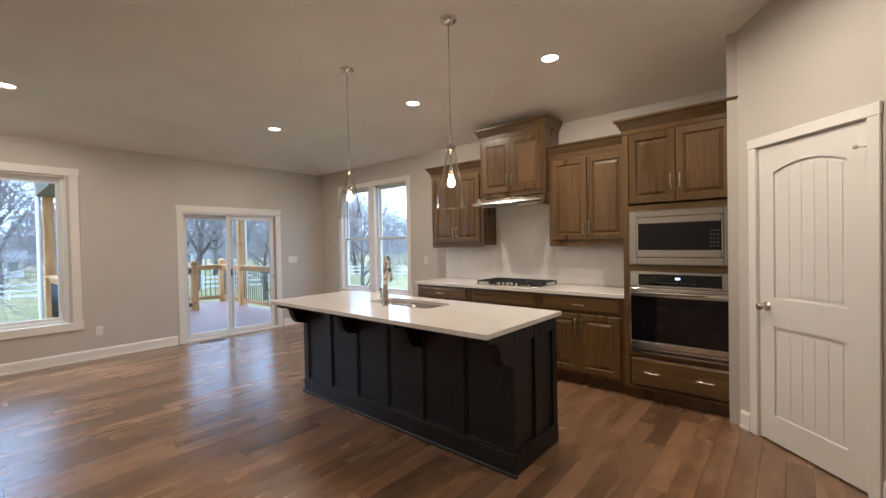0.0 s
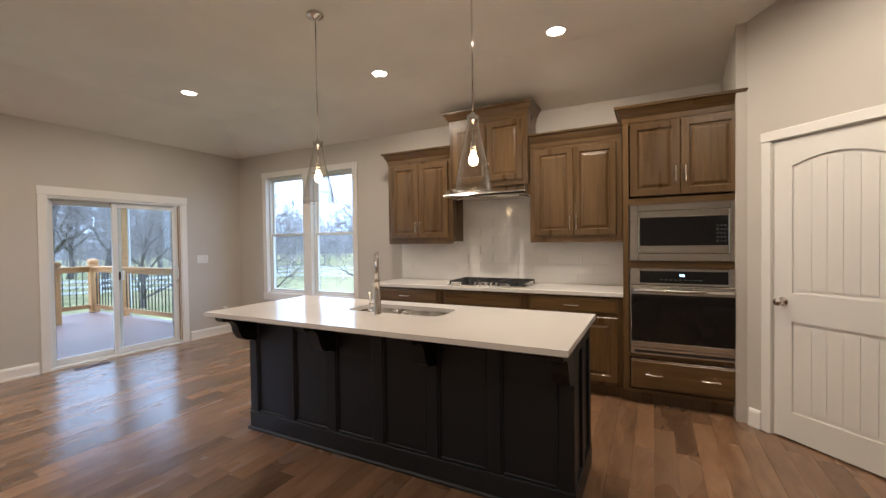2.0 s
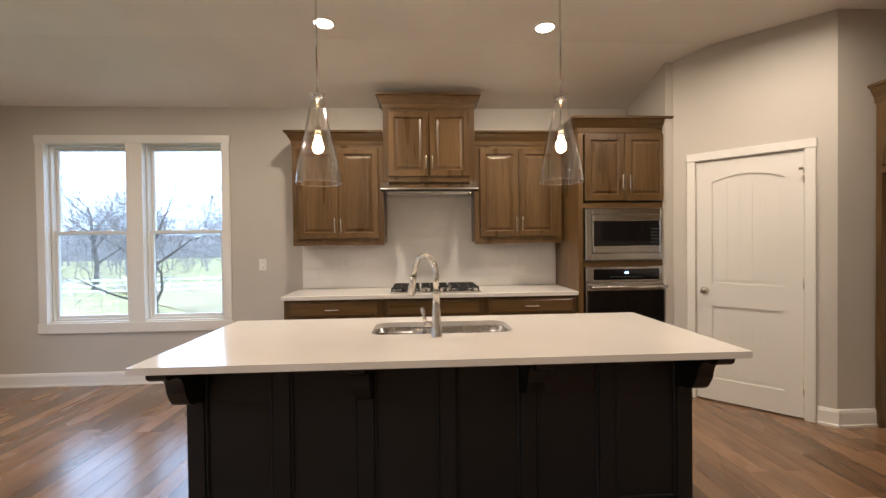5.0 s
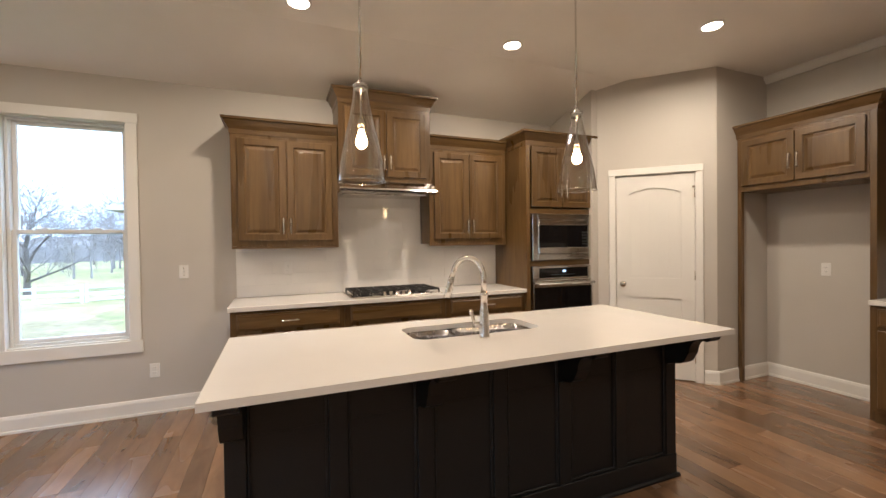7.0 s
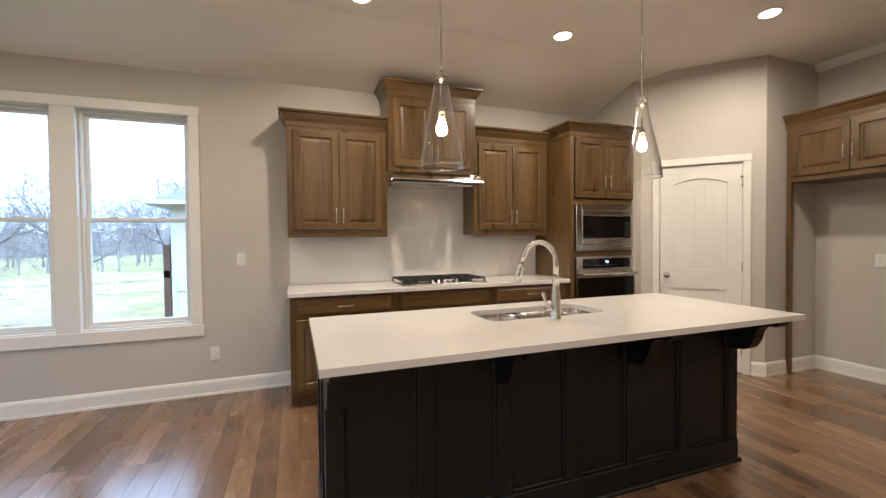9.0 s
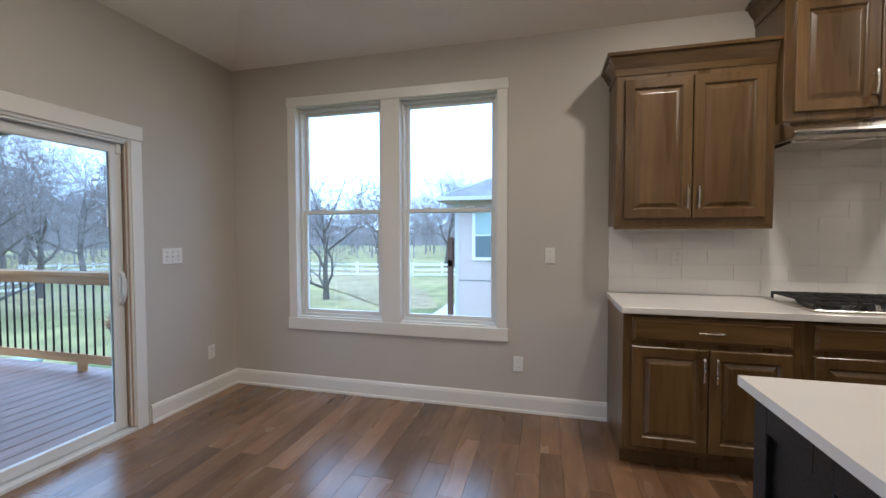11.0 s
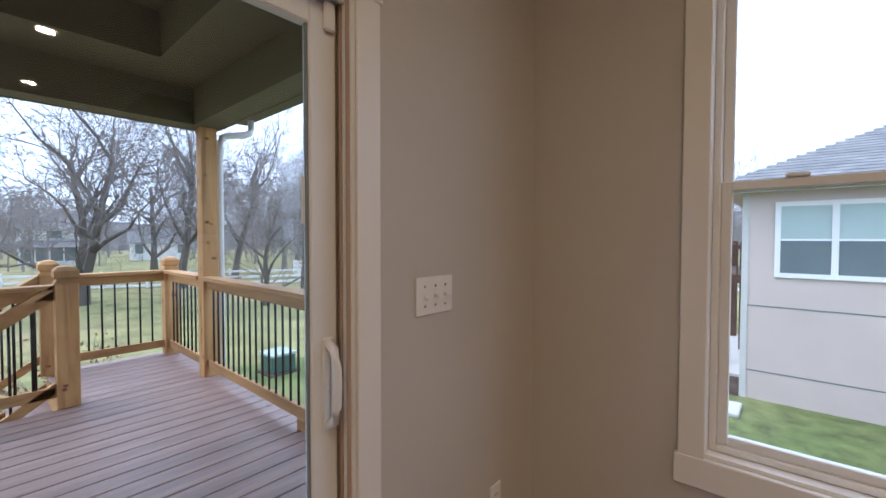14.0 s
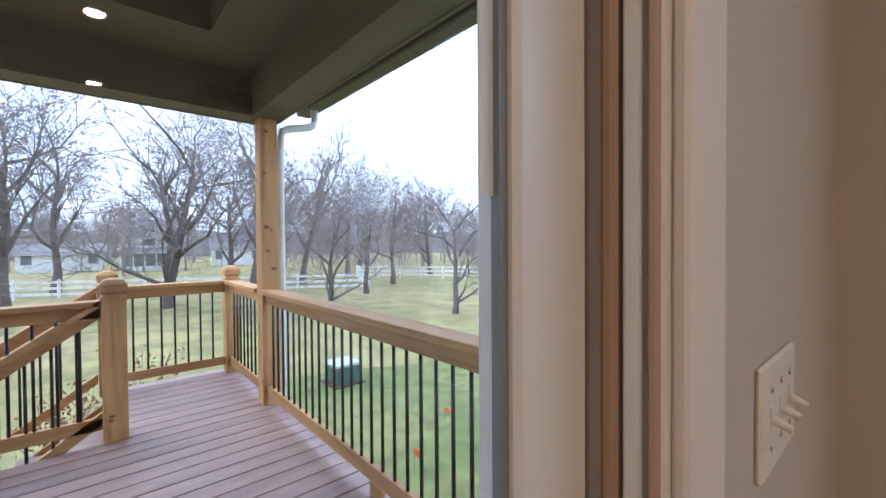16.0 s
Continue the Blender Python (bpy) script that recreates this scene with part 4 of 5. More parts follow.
# ---- pendants and downlights ----
def pendant():
    p = thing("pendant_light", Matrix(), "clear glass cone pendant lamp with a lit filament bulb", "pendant lamp", "island pendants")
    top = FLAT - 1.676  # local zero at the shade's rim
    part("canopy", spin(bmesh.new(), [(0.012, top - 0.045), (0.03, top - 0.035), (0.058, top - 0.022), (0.062, top - 0.012), (0.062, top), (0.001, top)], 24), M_CHROME, p)
    part("rod", tube(bmesh.new(), [(0, 0, 0.455), (0, 0, top - 0.04)], 0.0052, 10), M_CHROME, p)
    part("socket", spin(bmesh.new(), [(0.001, 0.232), (0.0155, 0.234), (0.0165, 0.272), (0.012, 0.28), (0.0055, 0.286), (0.0055, 0.405), (0.029, 0.41), (0.03, 0.422), (0.018, 0.44), (0.007, 0.46)], 16), M_CHROME, p)
    s = bmesh.new()
    prof = [(0.108, 0.0), (0.1065, 0.02), (0.099, 0.08), (0.0905, 0.125), (0.081, 0.168), (0.0705, 0.21), (0.061, 0.248), (0.0475, 0.315), (0.0385, 0.36), (0.0335, 0.395), (0.0325, 0.425), (0.034, 0.436)]
    n = 32
    rings = [[s.verts.new((r * math.cos(2 * math.pi * i / n), r * math.sin(2 * math.pi * i / n), z)) for i in range(n)] for r, z in prof]
    for a, b in zip(rings, rings[1:]):
        for i in range(n):
            s.faces.new((a[i], a[(i + 1) % n], b[(i + 1) % n], b[i])).smooth = True
    sh = part("shade", s, M_SHADE, p, "clear glass cone shade")
    sh.visible_shadow = False
    for r, z in ((0.108, 0.0), (0.034, 0.436)):
        ring = [(r * math.cos(2 * math.pi * i / n), r * math.sin(2 * math.pi * i / n), z) for i in range(n + 1)]
        part("rim", tube(bmesh.new(), ring, 0.0024, 6), M_RIM, sh, "thick polished glass rim").visible_shadow = False
    part("bulb", spin(bmesh.new(), [(0.001, 0.148), (0.012, 0.150), (0.021, 0.158), (0.0265, 0.172), (0.0265, 0.184), (0.022, 0.2), (0.0155, 0.215), (0.0125, 0.2315)], 18), M_BULB, p, "lit warm globe bulb")
    return p


PENDANT_SPOTS = [(3.808, -2.192), (5.02, -2.204)]
pd = pendant()
for i, (x, y) in enumerate(PENDANT_SPOTS):
    m = Matrix.Translation((x, y, 1.676))
    if i:
        copy_thing(pd, m)
    else:
        pd.matrix_basis = m


def downlight():
    d = thing("downlight", Matrix(), "lit recessed white ceiling downlight", "ceiling light", "ceiling downlights")
    n = 28
    b = bmesh.new()
    rings = [[b.verts.new((r * math.cos(2 * math.pi * i / n), r * math.sin(2 * math.pi * i / n), z)) for i in range(n)] for r, z in ((0.088, -0.0005), (0.086, -0.006), (0.07, -0.008), (0.066, -0.0005))]
    for q, w in zip(rings, rings[1:]):
        for i in range(n):
            b.faces.new((q[i], q[(i + 1) % n], w[(i + 1) % n], w[i]))
    part("trim_ring", b, M_TRIM, d)
    part("lens", spin(bmesh.new(), [(0.0655, -0.004), (0.0655, -0.0005)], n), M_LENS, d, "glowing frosted lens")
    return d


# first five are known; the last three are unseen, added to light the back
SPOTS = [(5.278, -1.13), (3.606, -1.14), (1.531, -1.72), (6.553, -1.93), (1.15, -4.2), (3.6, -4.9), (6.4, -5.2), (3.6, -6.8)]
dl = downlight()
for i, (x, y) in enumerate(SPOTS):
    m = Matrix.Translation((x, y, FLAT))
    if i:
        copy_thing(dl, m)
    else:
        dl.matrix_basis = m
    lamp = new("downlight_lamp", bpy.data.lights.new("downlight_lamp", "AREA"))
    lamp.data.shape, lamp.data.size, lamp.data.energy, lamp.data.color, lamp.data.spread = "DISK", 0.12, LAMP_W, (1.0, 0.775, 0.525), radians(170)
    lamp.matrix_basis = Matrix.Translation((x, y, FLAT - 0.012))
for x, y in PENDANT_SPOTS:
    lamp = new("pendant_lamp", bpy.data.lights.new("pendant_lamp", "POINT"))
    lamp.data.energy, lamp.data.color, lamp.data.shadow_soft_size = BULB_W, (1.0, 0.68, 0.38), 0.02
    lamp.matrix_basis = Matrix.Translation((x, y, 1.676 + 0.176))


# ---- plates and vents ----
def outlet(m, switch=False, gangs=1):
    label = "white three-gang toggle switch plate" if gangs == 3 else ("white wall switch plate" if switch else "white wall outlet plate")
    o = thing("switch_plate" if switch else "wall_outlet", m, label, "switch" if switch else "outlet")
    w = 0.072 + 0.048 * (gangs - 1)
    part("plate", boxed(-w / 2, -0.007, -0.0585, w / 2, 0, 0.0585, b=0.003), M_PLATE, o)
    for g in range(gangs):
        x = (g - (gangs - 1) / 2) * 0.046
        if switch:
            part("slot", boxed(x - 0.006, -0.0082, -0.013, x + 0.006, -0.0072, 0.013), M_PLATE, o)
            bm = bmesh.new()
            tube(bm, [(x, -0.007, 0.0), (x, -0.024, -0.007)], [0.0055, 0.004], 8)
            part("toggle", bm, M_PLATE, o)
            for z in (-0.03, 0.03):
                bm = bmesh.new()
                spin(bm, [(0.0042, 0), (0.0042, 0.0012), (0.001, 0.0018)], 10, m=Matrix.Translation((x, -0.0071, z)) @ Matrix.Rotation(radians(90), 4, "X"))
                part("screw", bm, M_NICKEL, o)
        else:
            for z in (-0.02, 0.02):
                r = part("receptacle", boxed(x - 0.015, -0.0095, z - 0.013, x + 0.015, -0.0072, z + 0.013, b=0.003), M_PLATE, o)
                for sx in (-0.006, 0.006):
                    part("slot", boxed(x + sx - 0.001, -0.0102, z - 0.004, x + sx + 0.001, -0.0096, z + 0.005), M_SLOT, r)
    return o


ROOMW = Matrix.Rotation(radians(90), 4, "Z")     # plates on the patio wall face +x
outlet(Matrix.Translation((XW, -0.636, 1.174)) @ ROOMW, True, 3)
outlet(Matrix.Translation((XW, -0.29, 0.36)) @ ROOMW)
outlet(Matrix.Translation((XW, -3.38, 0.36)) @ ROOMW)
outlet(Matrix.Translation((2.70, 0, 1.175)), True)
outlet(Matrix.Translation((2.475, 0, 0.36)))
outlet(Matrix.Translation((3.53, -0.0125, 1.175)))
outlet(Matrix.Translation((5.27, -0.0125, 1.175)))
outlet(Matrix.Translation((XE, -1.93, 1.10)) @ EASTM)
fv = thing("floor_vent", Matrix.Translation((0.16, -2.08, 0.0)), "brown metal floor register by the patio door", "floor vent")
part("frame", boxed(-0.055, -0.16, 0, 0.055, 0.16, 0.004, b=0.001), M_BROWN, fv)
for i in range(12):
    part("slat", boxed(-0.04, -0.145 + i * 0.0245, 0.0042, 0.04, -0.133 + i * 0.0245, 0.006), M_SLOT, fv)

# ---- porch and deck ----
DX, DZ = XW - T, -0.025        # outer face of the house wall, deck surface
LX, LY = -3.60, -1.07          # outer edge of the main deck, edge of the landing where the stairs start
FX = -4.83
deck = thing("deck", Matrix.Translation((DX, -0.1, DZ)), "reddish brown composite board deck", "deck", kind="structure")
deck.matrix_basis = Matrix()
part("joist_frame", boxed(LX - 0.05, -3.55, DZ - 0.28, DX, 0.06, DZ - 0.03), M_GAP, deck)
part("joist_frame", boxed(FX - 0.05, LY, DZ - 0.28, LX - 0.0505, 0.06, DZ - 0.03), M_GAP, deck)
x = DX - 0.004
main_me = mesh_of("deck_board", boxed(-0.138, -3.57, -0.026, 0, 0.07, 0, b=0.003), M_DECK)
land_me = mesh_of("deck_board", boxed(-0.138, LY - 0.03, -0.026, 0, 0.07, 0, b=0.003), M_DECK)
while x > FX - 0.05:
    o = new("deck_board", main_me if x - 0.138 > LX - 0.12 else land_me)
    o.parent = deck
    o.matrix_basis = Matrix.Translation((x, 0, DZ))
    x -= 0.148


def knots(parent, bm_box, seed, count, face):
    """Dark knots let into a post's face; face: (axis, plane, a0, a1, z0, z1)."""
    rnd = random.Random(seed)
    axis, plane, a0, a1, z0, z1 = face
    for i in range(count):
        a, z, r = rnd.uniform(a0 + 0.03, a1 - 0.03), rnd.uniform(z0 + 0.1, z1 - 0.1), rnd.uniform(0.009, 0.017)
        bm = bmesh.new()
        turn = Matrix.Rotation(radians(90), 4, "Y") if axis == "x" else Matrix.Rotation(radians(90), 4, "X")
        at = (plane, a, z) if axis == "x" else (a, plane, z)
        spin(bm, [(r, 0), (r * 0.9, 0.0012), (0.001, 0.0016)], 9, m=Matrix.Translation(at) @ turn @ Matrix.Diagonal((1, 1.5, 1, 1)))
        part("knot", bm, M_KNOT, parent)


def post(x0, y0, z1, cap, seed):
    p = thing("newel_post" if cap else "porch_post", Matrix.Translation((x0, y0, DZ)), "square cedar newel post with a shaped cap" if cap else "square knotty cedar post carrying the porch roof", "post", "deck posts")
    w = 0.142
    part("shaft", boxed(0, 0, 0.0005, w, w, z1, b=0.004), M_CEDAR, p)
    if cap:
        bm = bmesh.new()
        rings = []
        for d, z in ((-0.004, z1 + 0.0005), (-0.004, z1 + 0.01), (0.012, z1 + 0.03), (0.012, z1 + 0.04), (-0.006, z1 + 0.055), (-0.006, z1 + 0.105), (0.018, z1 + 0.135), (0.06, z1 + 0.15)):
            rings.append([bm.verts.new(q) for q in ((d, d, z), (w - d, d, z), (w - d, w - d, z), (d, w - d, z))])
        for a, b in zip(rings, rings[1:]):
            for i in range(4):
                bm.faces.new((a[i], a[(i + 1) % 4], b[(i + 1) % 4], b[i]))
        bm.faces.new(rings[0][::-1])
        bm.faces.new(rings[-1])
        part("cap", bm, M_CEDAR, p)
    knots(p, None, seed, 2 if cap else 6, ("x", w, 0, w, 0, z1))
    knots(p, None, seed + 7, 2 if cap else 5, ("y", 0, 0, w, 0, z1))
    return p


RY = -0.10
post(-3.665, RY, 2.4445, False, 3)
post(-3.722, -1.145, 1.0, True, 4)
post(-4.862, RY, 1.0, True, 5)
post(-4.862, -1.145, 1.0, True, 6)
post(-3.665, -3.56, 2.4445, False, 9)
bal_me = mesh_of("baluster", tube(bmesh.new(), [(0, 0, 0.0), (0, 0, 0.71)], 0.0095, 8), M_BALUSTER)


def railing(axis, a, b, c, shift=0.0, skirt=False):
    """A straight run from a to b along the axis at the other coordinate c."""
    r = thing("deck_railing", Matrix.Translation((c, a, DZ) if axis == "y" else (a, c, DZ)), "cedar deck railing with black metal balusters", "railing", "deck railings")
    n = b - a
    mt = M_CEDAR_Y if axis == "y" else M_CEDAR_X

    def bx(u0, v0, z0, u1, v1, z1, e=0.004):
        return boxed(v0, u0, z0, v1, u1, z1, b=e) if axis == "y" else boxed(u0, v0, z0, u1, v1, z1, b=e)
    part("top_cap", bx(0, -0.07, 0.955, n, 0.07, 0.993), mt, r)
    part("top_rail", bx(0, -0.019, 0.868, n, 0.019, 0.9545), mt, r)
    part("bottom_rail", bx(0, -0.019, 0.085, n, 0.019, 0.172), mt, r)
    k = max(2, round(n / 0.112))
    for i in range(1, k):
        o = new("baluster", bal_me)
        o.parent = r
        u = n * i / k
        o.matrix_basis = Matrix.Translation((0, u, 0.165) if axis == "y" else (u, 0, 0.165))
    if skirt:
        u = n * skirt
        part("rail_foot", bx(u, -0.018, 0.0, u + 0.1, 0.018, 0.0845), mt, r)
    return r


railing("x", -3.522, DX - 0.004, -0.05, skirt=0.5)
railing("x", -4.719, -3.666, -0.05)
railing("y", -1.002, -0.102, -4.79)
railing("y", -3.417, -1.146, -3.65)
railing("x", -3.522, DX - 0.004, -3.49)

# stairs going down beside the deck
st = thing("deck_stairs", Matrix.Translation((-4.2, LY - 0.03, DZ)), "cedar deck stairs with composite treads", "stairs", kind="structure")
for i in range(10):
    y, z = -i * 0.27, -(i + 1) * 0.185
    part("tread", boxed(-0.5, y - 0.30, z - 0.03, 0.4, y - 0.02, z, b=0.003), M_DECK, st)
    part("riser", boxed(-0.5, y - 0.02, z - 0.15, 0.4, y - 0.001, z + 0.15), M_CEDAR_X, st)
for x0 in (-0.54, 0.402):
    part("stringer", extrude_profile(bmesh.new(), [(0, -0.05), (0, -0.34), (-2.7, -2.19), (-2.7, -1.86)], "x", x0, x0 + 0.038), M_CEDAR_Y, st)
for x0, nm in ((-4.79, 0), (-3.65, 1)):
    r = thing("stair_railing", Matrix.Translation((x0, LY - 0.08, DZ)), "sloping cedar stair railing with black balusters", "railing", "deck railings")
    s = 0.185 / 0.27
    for z0, z1, w, nmx in ((0.955, 1.0, 0.07, "top_cap"), (0.868, 0.9545, 0.019, "top_rail"), (0.12, 0.205, 0.019, "bottom_rail")):
        part(nmx, extrude_profile(bmesh.new(), [(0, z0), (0, z1), (-2.55, z1 - 2.55 * s), (-2.55, z0 - 2.55 * s)], "x", -w, w), M_CEDAR_Y, r)
    for i in range(1, 20):
        o = new("baluster", bal_me)
        o.parent = r
        o.matrix_basis = Matrix.Translation((0, -i * 0.125, 0.18 - i * 0.125 * s))
    part("foot_post", boxed(-0.07, -2.69, -2.02, 0.07, -2.55, -0.72, b=0.004), M_CEDAR, r)

# porch roof: beams, soffit with a raised tray
BZ, SZ = 2.42, 2.75
pr = thing("porch_roof", Matrix(), "olive painted porch roof with a raised tray ceiling", "porch roof", kind="structure")
part("beam", boxed(-3.74, -3.65, BZ, -3.52, 0.06, 3.3), M_PORCH, pr)
part("beam", boxed(-3.519, -0.16, BZ, DX, 0.06, 3.3), M_PORCH, pr)
part("beam", boxed(-3.519, -3.65, BZ, DX, -3.43, 3.3), M_PORCH, pr)
tx0, tx1, ty0, ty1 = -2.94, -0.85, -2.95, -0.58
for a in ((-3.519, -3.429, tx0, -0.161), (tx1, -3.429, DX, -0.161), (tx0, -3.429, tx1, ty0), (tx0, ty1, tx1, -0.161)):
    part("soffit", boxed(a[0], a[1], SZ, a[2], a[3], SZ + 0.04), M_PORCH, pr)
bm = bmesh.new()
for a in ((tx0 - 0.03, ty0, SZ + 0.041, tx0, ty1, SZ + 0.35), (tx1, ty0, SZ + 0.041, tx1 + 0.03, ty1, SZ + 0.35), (tx0, ty0 - 0.03, SZ + 0.041, tx1, ty0, SZ + 0.35), (tx0, ty1, SZ + 0.041, tx1, ty1 + 0.03, SZ + 0.35), (tx0, ty0, SZ + 0.35, tx1, ty1, SZ + 0.4)):
    box(bm, *a)
part("tray", bm, M_PORCH, pr)
part("roof_cover", boxed(-4.1, -3.95, 3.31, DX, 0.55, 3.42), M_ROOF, pr)
bm = bmesh.new()
box(bm, -3.95, 0.0605, BZ - 0.005, DX, 0.085, BZ + 0.2)
box(bm, -3.765, -3.65, BZ - 0.005, -3.7405, 0.06, BZ + 0.2)
part("fascia", bm, M_PORCH, pr)
ds = thing("downspout", Matrix(), "white metal downspout beside the porch post", "downspout")
part("pipe", tube(bmesh.new(), [(-3.68, 0.45, 2.72), (-3.68, 0.45, 2.53), (-3.68, 0.43, 2.475), (-3.68, 0.38, 2.45), (-3.66, 0.19, 2.40), (-3.655, 0.14, 2.37), (-3.65, 0.115, 2.31), (-3.65, 0.11, 2.2), (-3.65, 0.11, -2.0)], 0.036, 8), M_VINYL, ds)
part("gutter", boxed(-3.95, 0.38, 2.62, DX, 0.52, 2.74, b=0.01), M_PORCH, ds)
part("eave", boxed(-4.1, 0.086, 2.745, DX, 0.55, 2.80), M_PORCH, pr)

tagged(solid("downspout", tube(bmesh.new(), [(-3.58, -3.62, 2.6), (-3.58, -3.62, -2.0)], 0.036, 8), M_VINYL, kind=""), "white metal downspout at the porch end", "downspout")

# house outside, below and beside the rooms
solid("foundation", boxed(XW - T, YS - T, -2.1, XE + T, T, -0.301), M_SIDING, "stucco house foundation wall", "wall")
solid("roof_slab", boxed(XW - T, YS - T, 3.31, XE + T, T + 0.4, 3.45), M_ROOF, "house roof closing the rooms above", "roof")

# ---- grounds ----
GZ = -2.0
bm = bmesh.new()
n = 60
grid = {}
for i in range(n + 1):
    for j in range(n + 1):
        u, v = (i / n * 2 - 1), (j / n * 2 - 1)
        gx, gy = 600 * u * abs(u) ** 1.2, 600 * v * abs(v) ** 1.2
        d = math.hypot(gx, gy)
        z = GZ + 0.25 * noise.noise(Vector((gx * 0.05, gy * 0.05, 0))) * min(1, max(0, (d - 14) / 25)) - 0.9 * min(1, max(0, (d - 16) / 40)) * 0.3
        grid[i, j] = bm.verts.new((gx, gy, z))
for i in range(n):
    for j in range(n):
        bm.faces.new((grid[i, j], grid[i + 1, j], grid[i + 1, j + 1], grid[i, j + 1])).smooth = True
solid("ground", bm, M_GRASS, "patchy winter grass field", "ground")
bm = bmesh.new()
lawn = [bm.verts.new((x, y, GZ + 0.012)) for x, y in ((-9.5, 0.8), (-10.2, 2.2), (-9.6, 4.2), (-8.3, 6.5), (-6.6, 8.4), (-5.2, 10.8), (-4.4, 13), (-3.2, 15), (2, 17), (16, 17), (16, 0.6), (0, 0.5))]
bm.faces.new(lawn)
solid("lawn", bm, M_LAWN, "greener mown lawn between the houses", "lawn")
bm = bmesh.new()
bm.faces.new([bm.verts.new((x, y, GZ + 0.02)) for x, y in ((-2.0, 14.6), (-4.2, 13.9), (-7.5, 17.2), (-13, 22), (-22, 32), (-16, 36), (-9, 27), (-4, 19.5))])
solid("dry_grass", bm, M_DRY, "strip of dry tan grass", "grass")

tbx = thing("transformer_box", Matrix.Translation((-8.9, 3.4, GZ)) @ Matrix.Scale(0.72, 4), "green metal utility box on the grass", "utility box")
part("pad", boxed(-0.55, -0.55, -0.05, 0.55, 0.55, 0.06, b=0.01), M_MULCH, tbx)
part("body", boxed(-0.42, -0.42, 0.0605, 0.42, 0.42, 0.62, b=0.02), M_GREENBOX, tbx)
part("lid", boxed(-0.46, -0.46, 0.6205, 0.46, 0.46, 0.72, b=0.02), M_BLIND, tbx)
for i, (x, y) in enumerate(((-4.6, 2.3), (-5.4, 3.6))):
    fl = thing("marker_flag", Matrix.Translation((x, y, GZ)), "small orange marker flag in the grass", "flag")
    part("wire", tube(bmesh.new(), [(0, 0, 0), (0, 0, 0.4)], 0.003, 6), M_IRON, fl)
    part("flag", boxed(0, -0.001, 0.3, 0.12, 0.001, 0.4), M_FLAG, fl)


# ---- trees ----
def bare_tree(seed, height, density=1.0, sides=5, depth=4, thin=0.003, stout=0.0175, low=0.3):
    """Vertices and faces of a bare tree: (trunk and limbs), (twigs)."""
    rnd = random.Random(seed)
    sets = (([], []), ([], []))

    def limb(p, d, length, r0, level):
        which = sets[0] if level < 2 else sets[1]
        vs, fs = which
        k = sides if level < 2 else 3
        segs = 5 if level == 0 else (4 if level < 3 else 2)
        q, pts, dirs, start = Vector(p), [], [], len(vs)
        for i in range(segs + 1):
            f = i / segs
            r = r0 * (1 - f * (0.6 if level == 0 else 0.8)) + thin
            if level == 0 and i == 0:
                r *= 1.35
            side = d.cross(Vector((0.13, 0.2, 1)) if abs(d.z) < 0.9 else Vector((1, 0.1, 0))).normalized()
            up = side.cross(d)
            for a in range(k):
                t = 2 * math.pi * a / k
                vs.append(tuple(q + side * r * math.cos(t) + up * r * math.sin(t)))
            pts.append((q.copy(), r))
            dirs.append(d.copy())
            wob = 0.1 if level == 0 else 0.24
            d = (d + Vector((rnd.gauss(0, wob), rnd.gauss(0, wob), rnd.gauss(0, wob) + (0.1 if level < 3 else -0.03)))).normalized()
            q = q + d * (length / segs)
        for i in range(segs):
            for a in range(k):
                b = (a + 1) % k
                fs.append((start + i * k + a, start + i * k + b, start + (i + 1) * k + b, start + (i + 1) * k + a))
        if level >= depth:
            return
        count = max(2, round((9, 7, 6, 5)[level] * density))
        for c in range(count):
            f = rnd.uniform(low if level == 0 else 0.2, 1.0)
            i = min(segs, max(1, round(f * segs)))
            (base, r), dd = pts[i], dirs[i]
            spread = rnd.uniform(0.55, 1.0) if level else rnd.uniform(0.5, 0.95)
            az = 2.4 * c + rnd.uniform(-0.5, 0.5)
            side = dd.cross(Vector((0.1, 0.3, 1)) if abs(dd.z) < 0.9 else Vector((1, 0, 0))).normalized()
            up = side.cross(dd)
            nd = (dd * math.cos(spread) + (side * math.cos(az) + up * math.sin(az)) * math.sin(spread)).normalized()
            limb(base, nd, length * rnd.uniform(0.48, 0.78), max(0.003, min(r * 0.7, r0 * (0.46 if level == 0 else 0.36))), level + 1)

    limb((0, 0, -0.1), Vector((0, 0, 1)), height * 0.5, height * stout, 0)
    return sets


def py_mesh(name, vs, fs, material):
    me = bpy.data.meshes.new(name)
    me.from_pydata(vs, [], fs)
    me.materials.append(material)
    return me


KINDS = []
for i in range(5):
    a, b = bare_tree(11 + i, 12.0, 1.0, low=0.3 if i < 2 else 0.12)
    KINDS.append((py_mesh("trunk", *a, M_BARK), py_mesh("crown", *b, M_TWIG)))


def plant(i, x, y, s, turn):
    t = thing("tree", Matrix.Translation((x, y, GZ - 0.35)) @ Matrix.Rotation(turn, 4, "Z") @ Matrix.Scale(s * 1.22, 4), "bare grey-brown winter tree in the field", "tree", "bare trees")
    for nm, me in zip(("trunk", "crown"), KINDS[i]):
        o = new(nm, me)
        o.parent = t


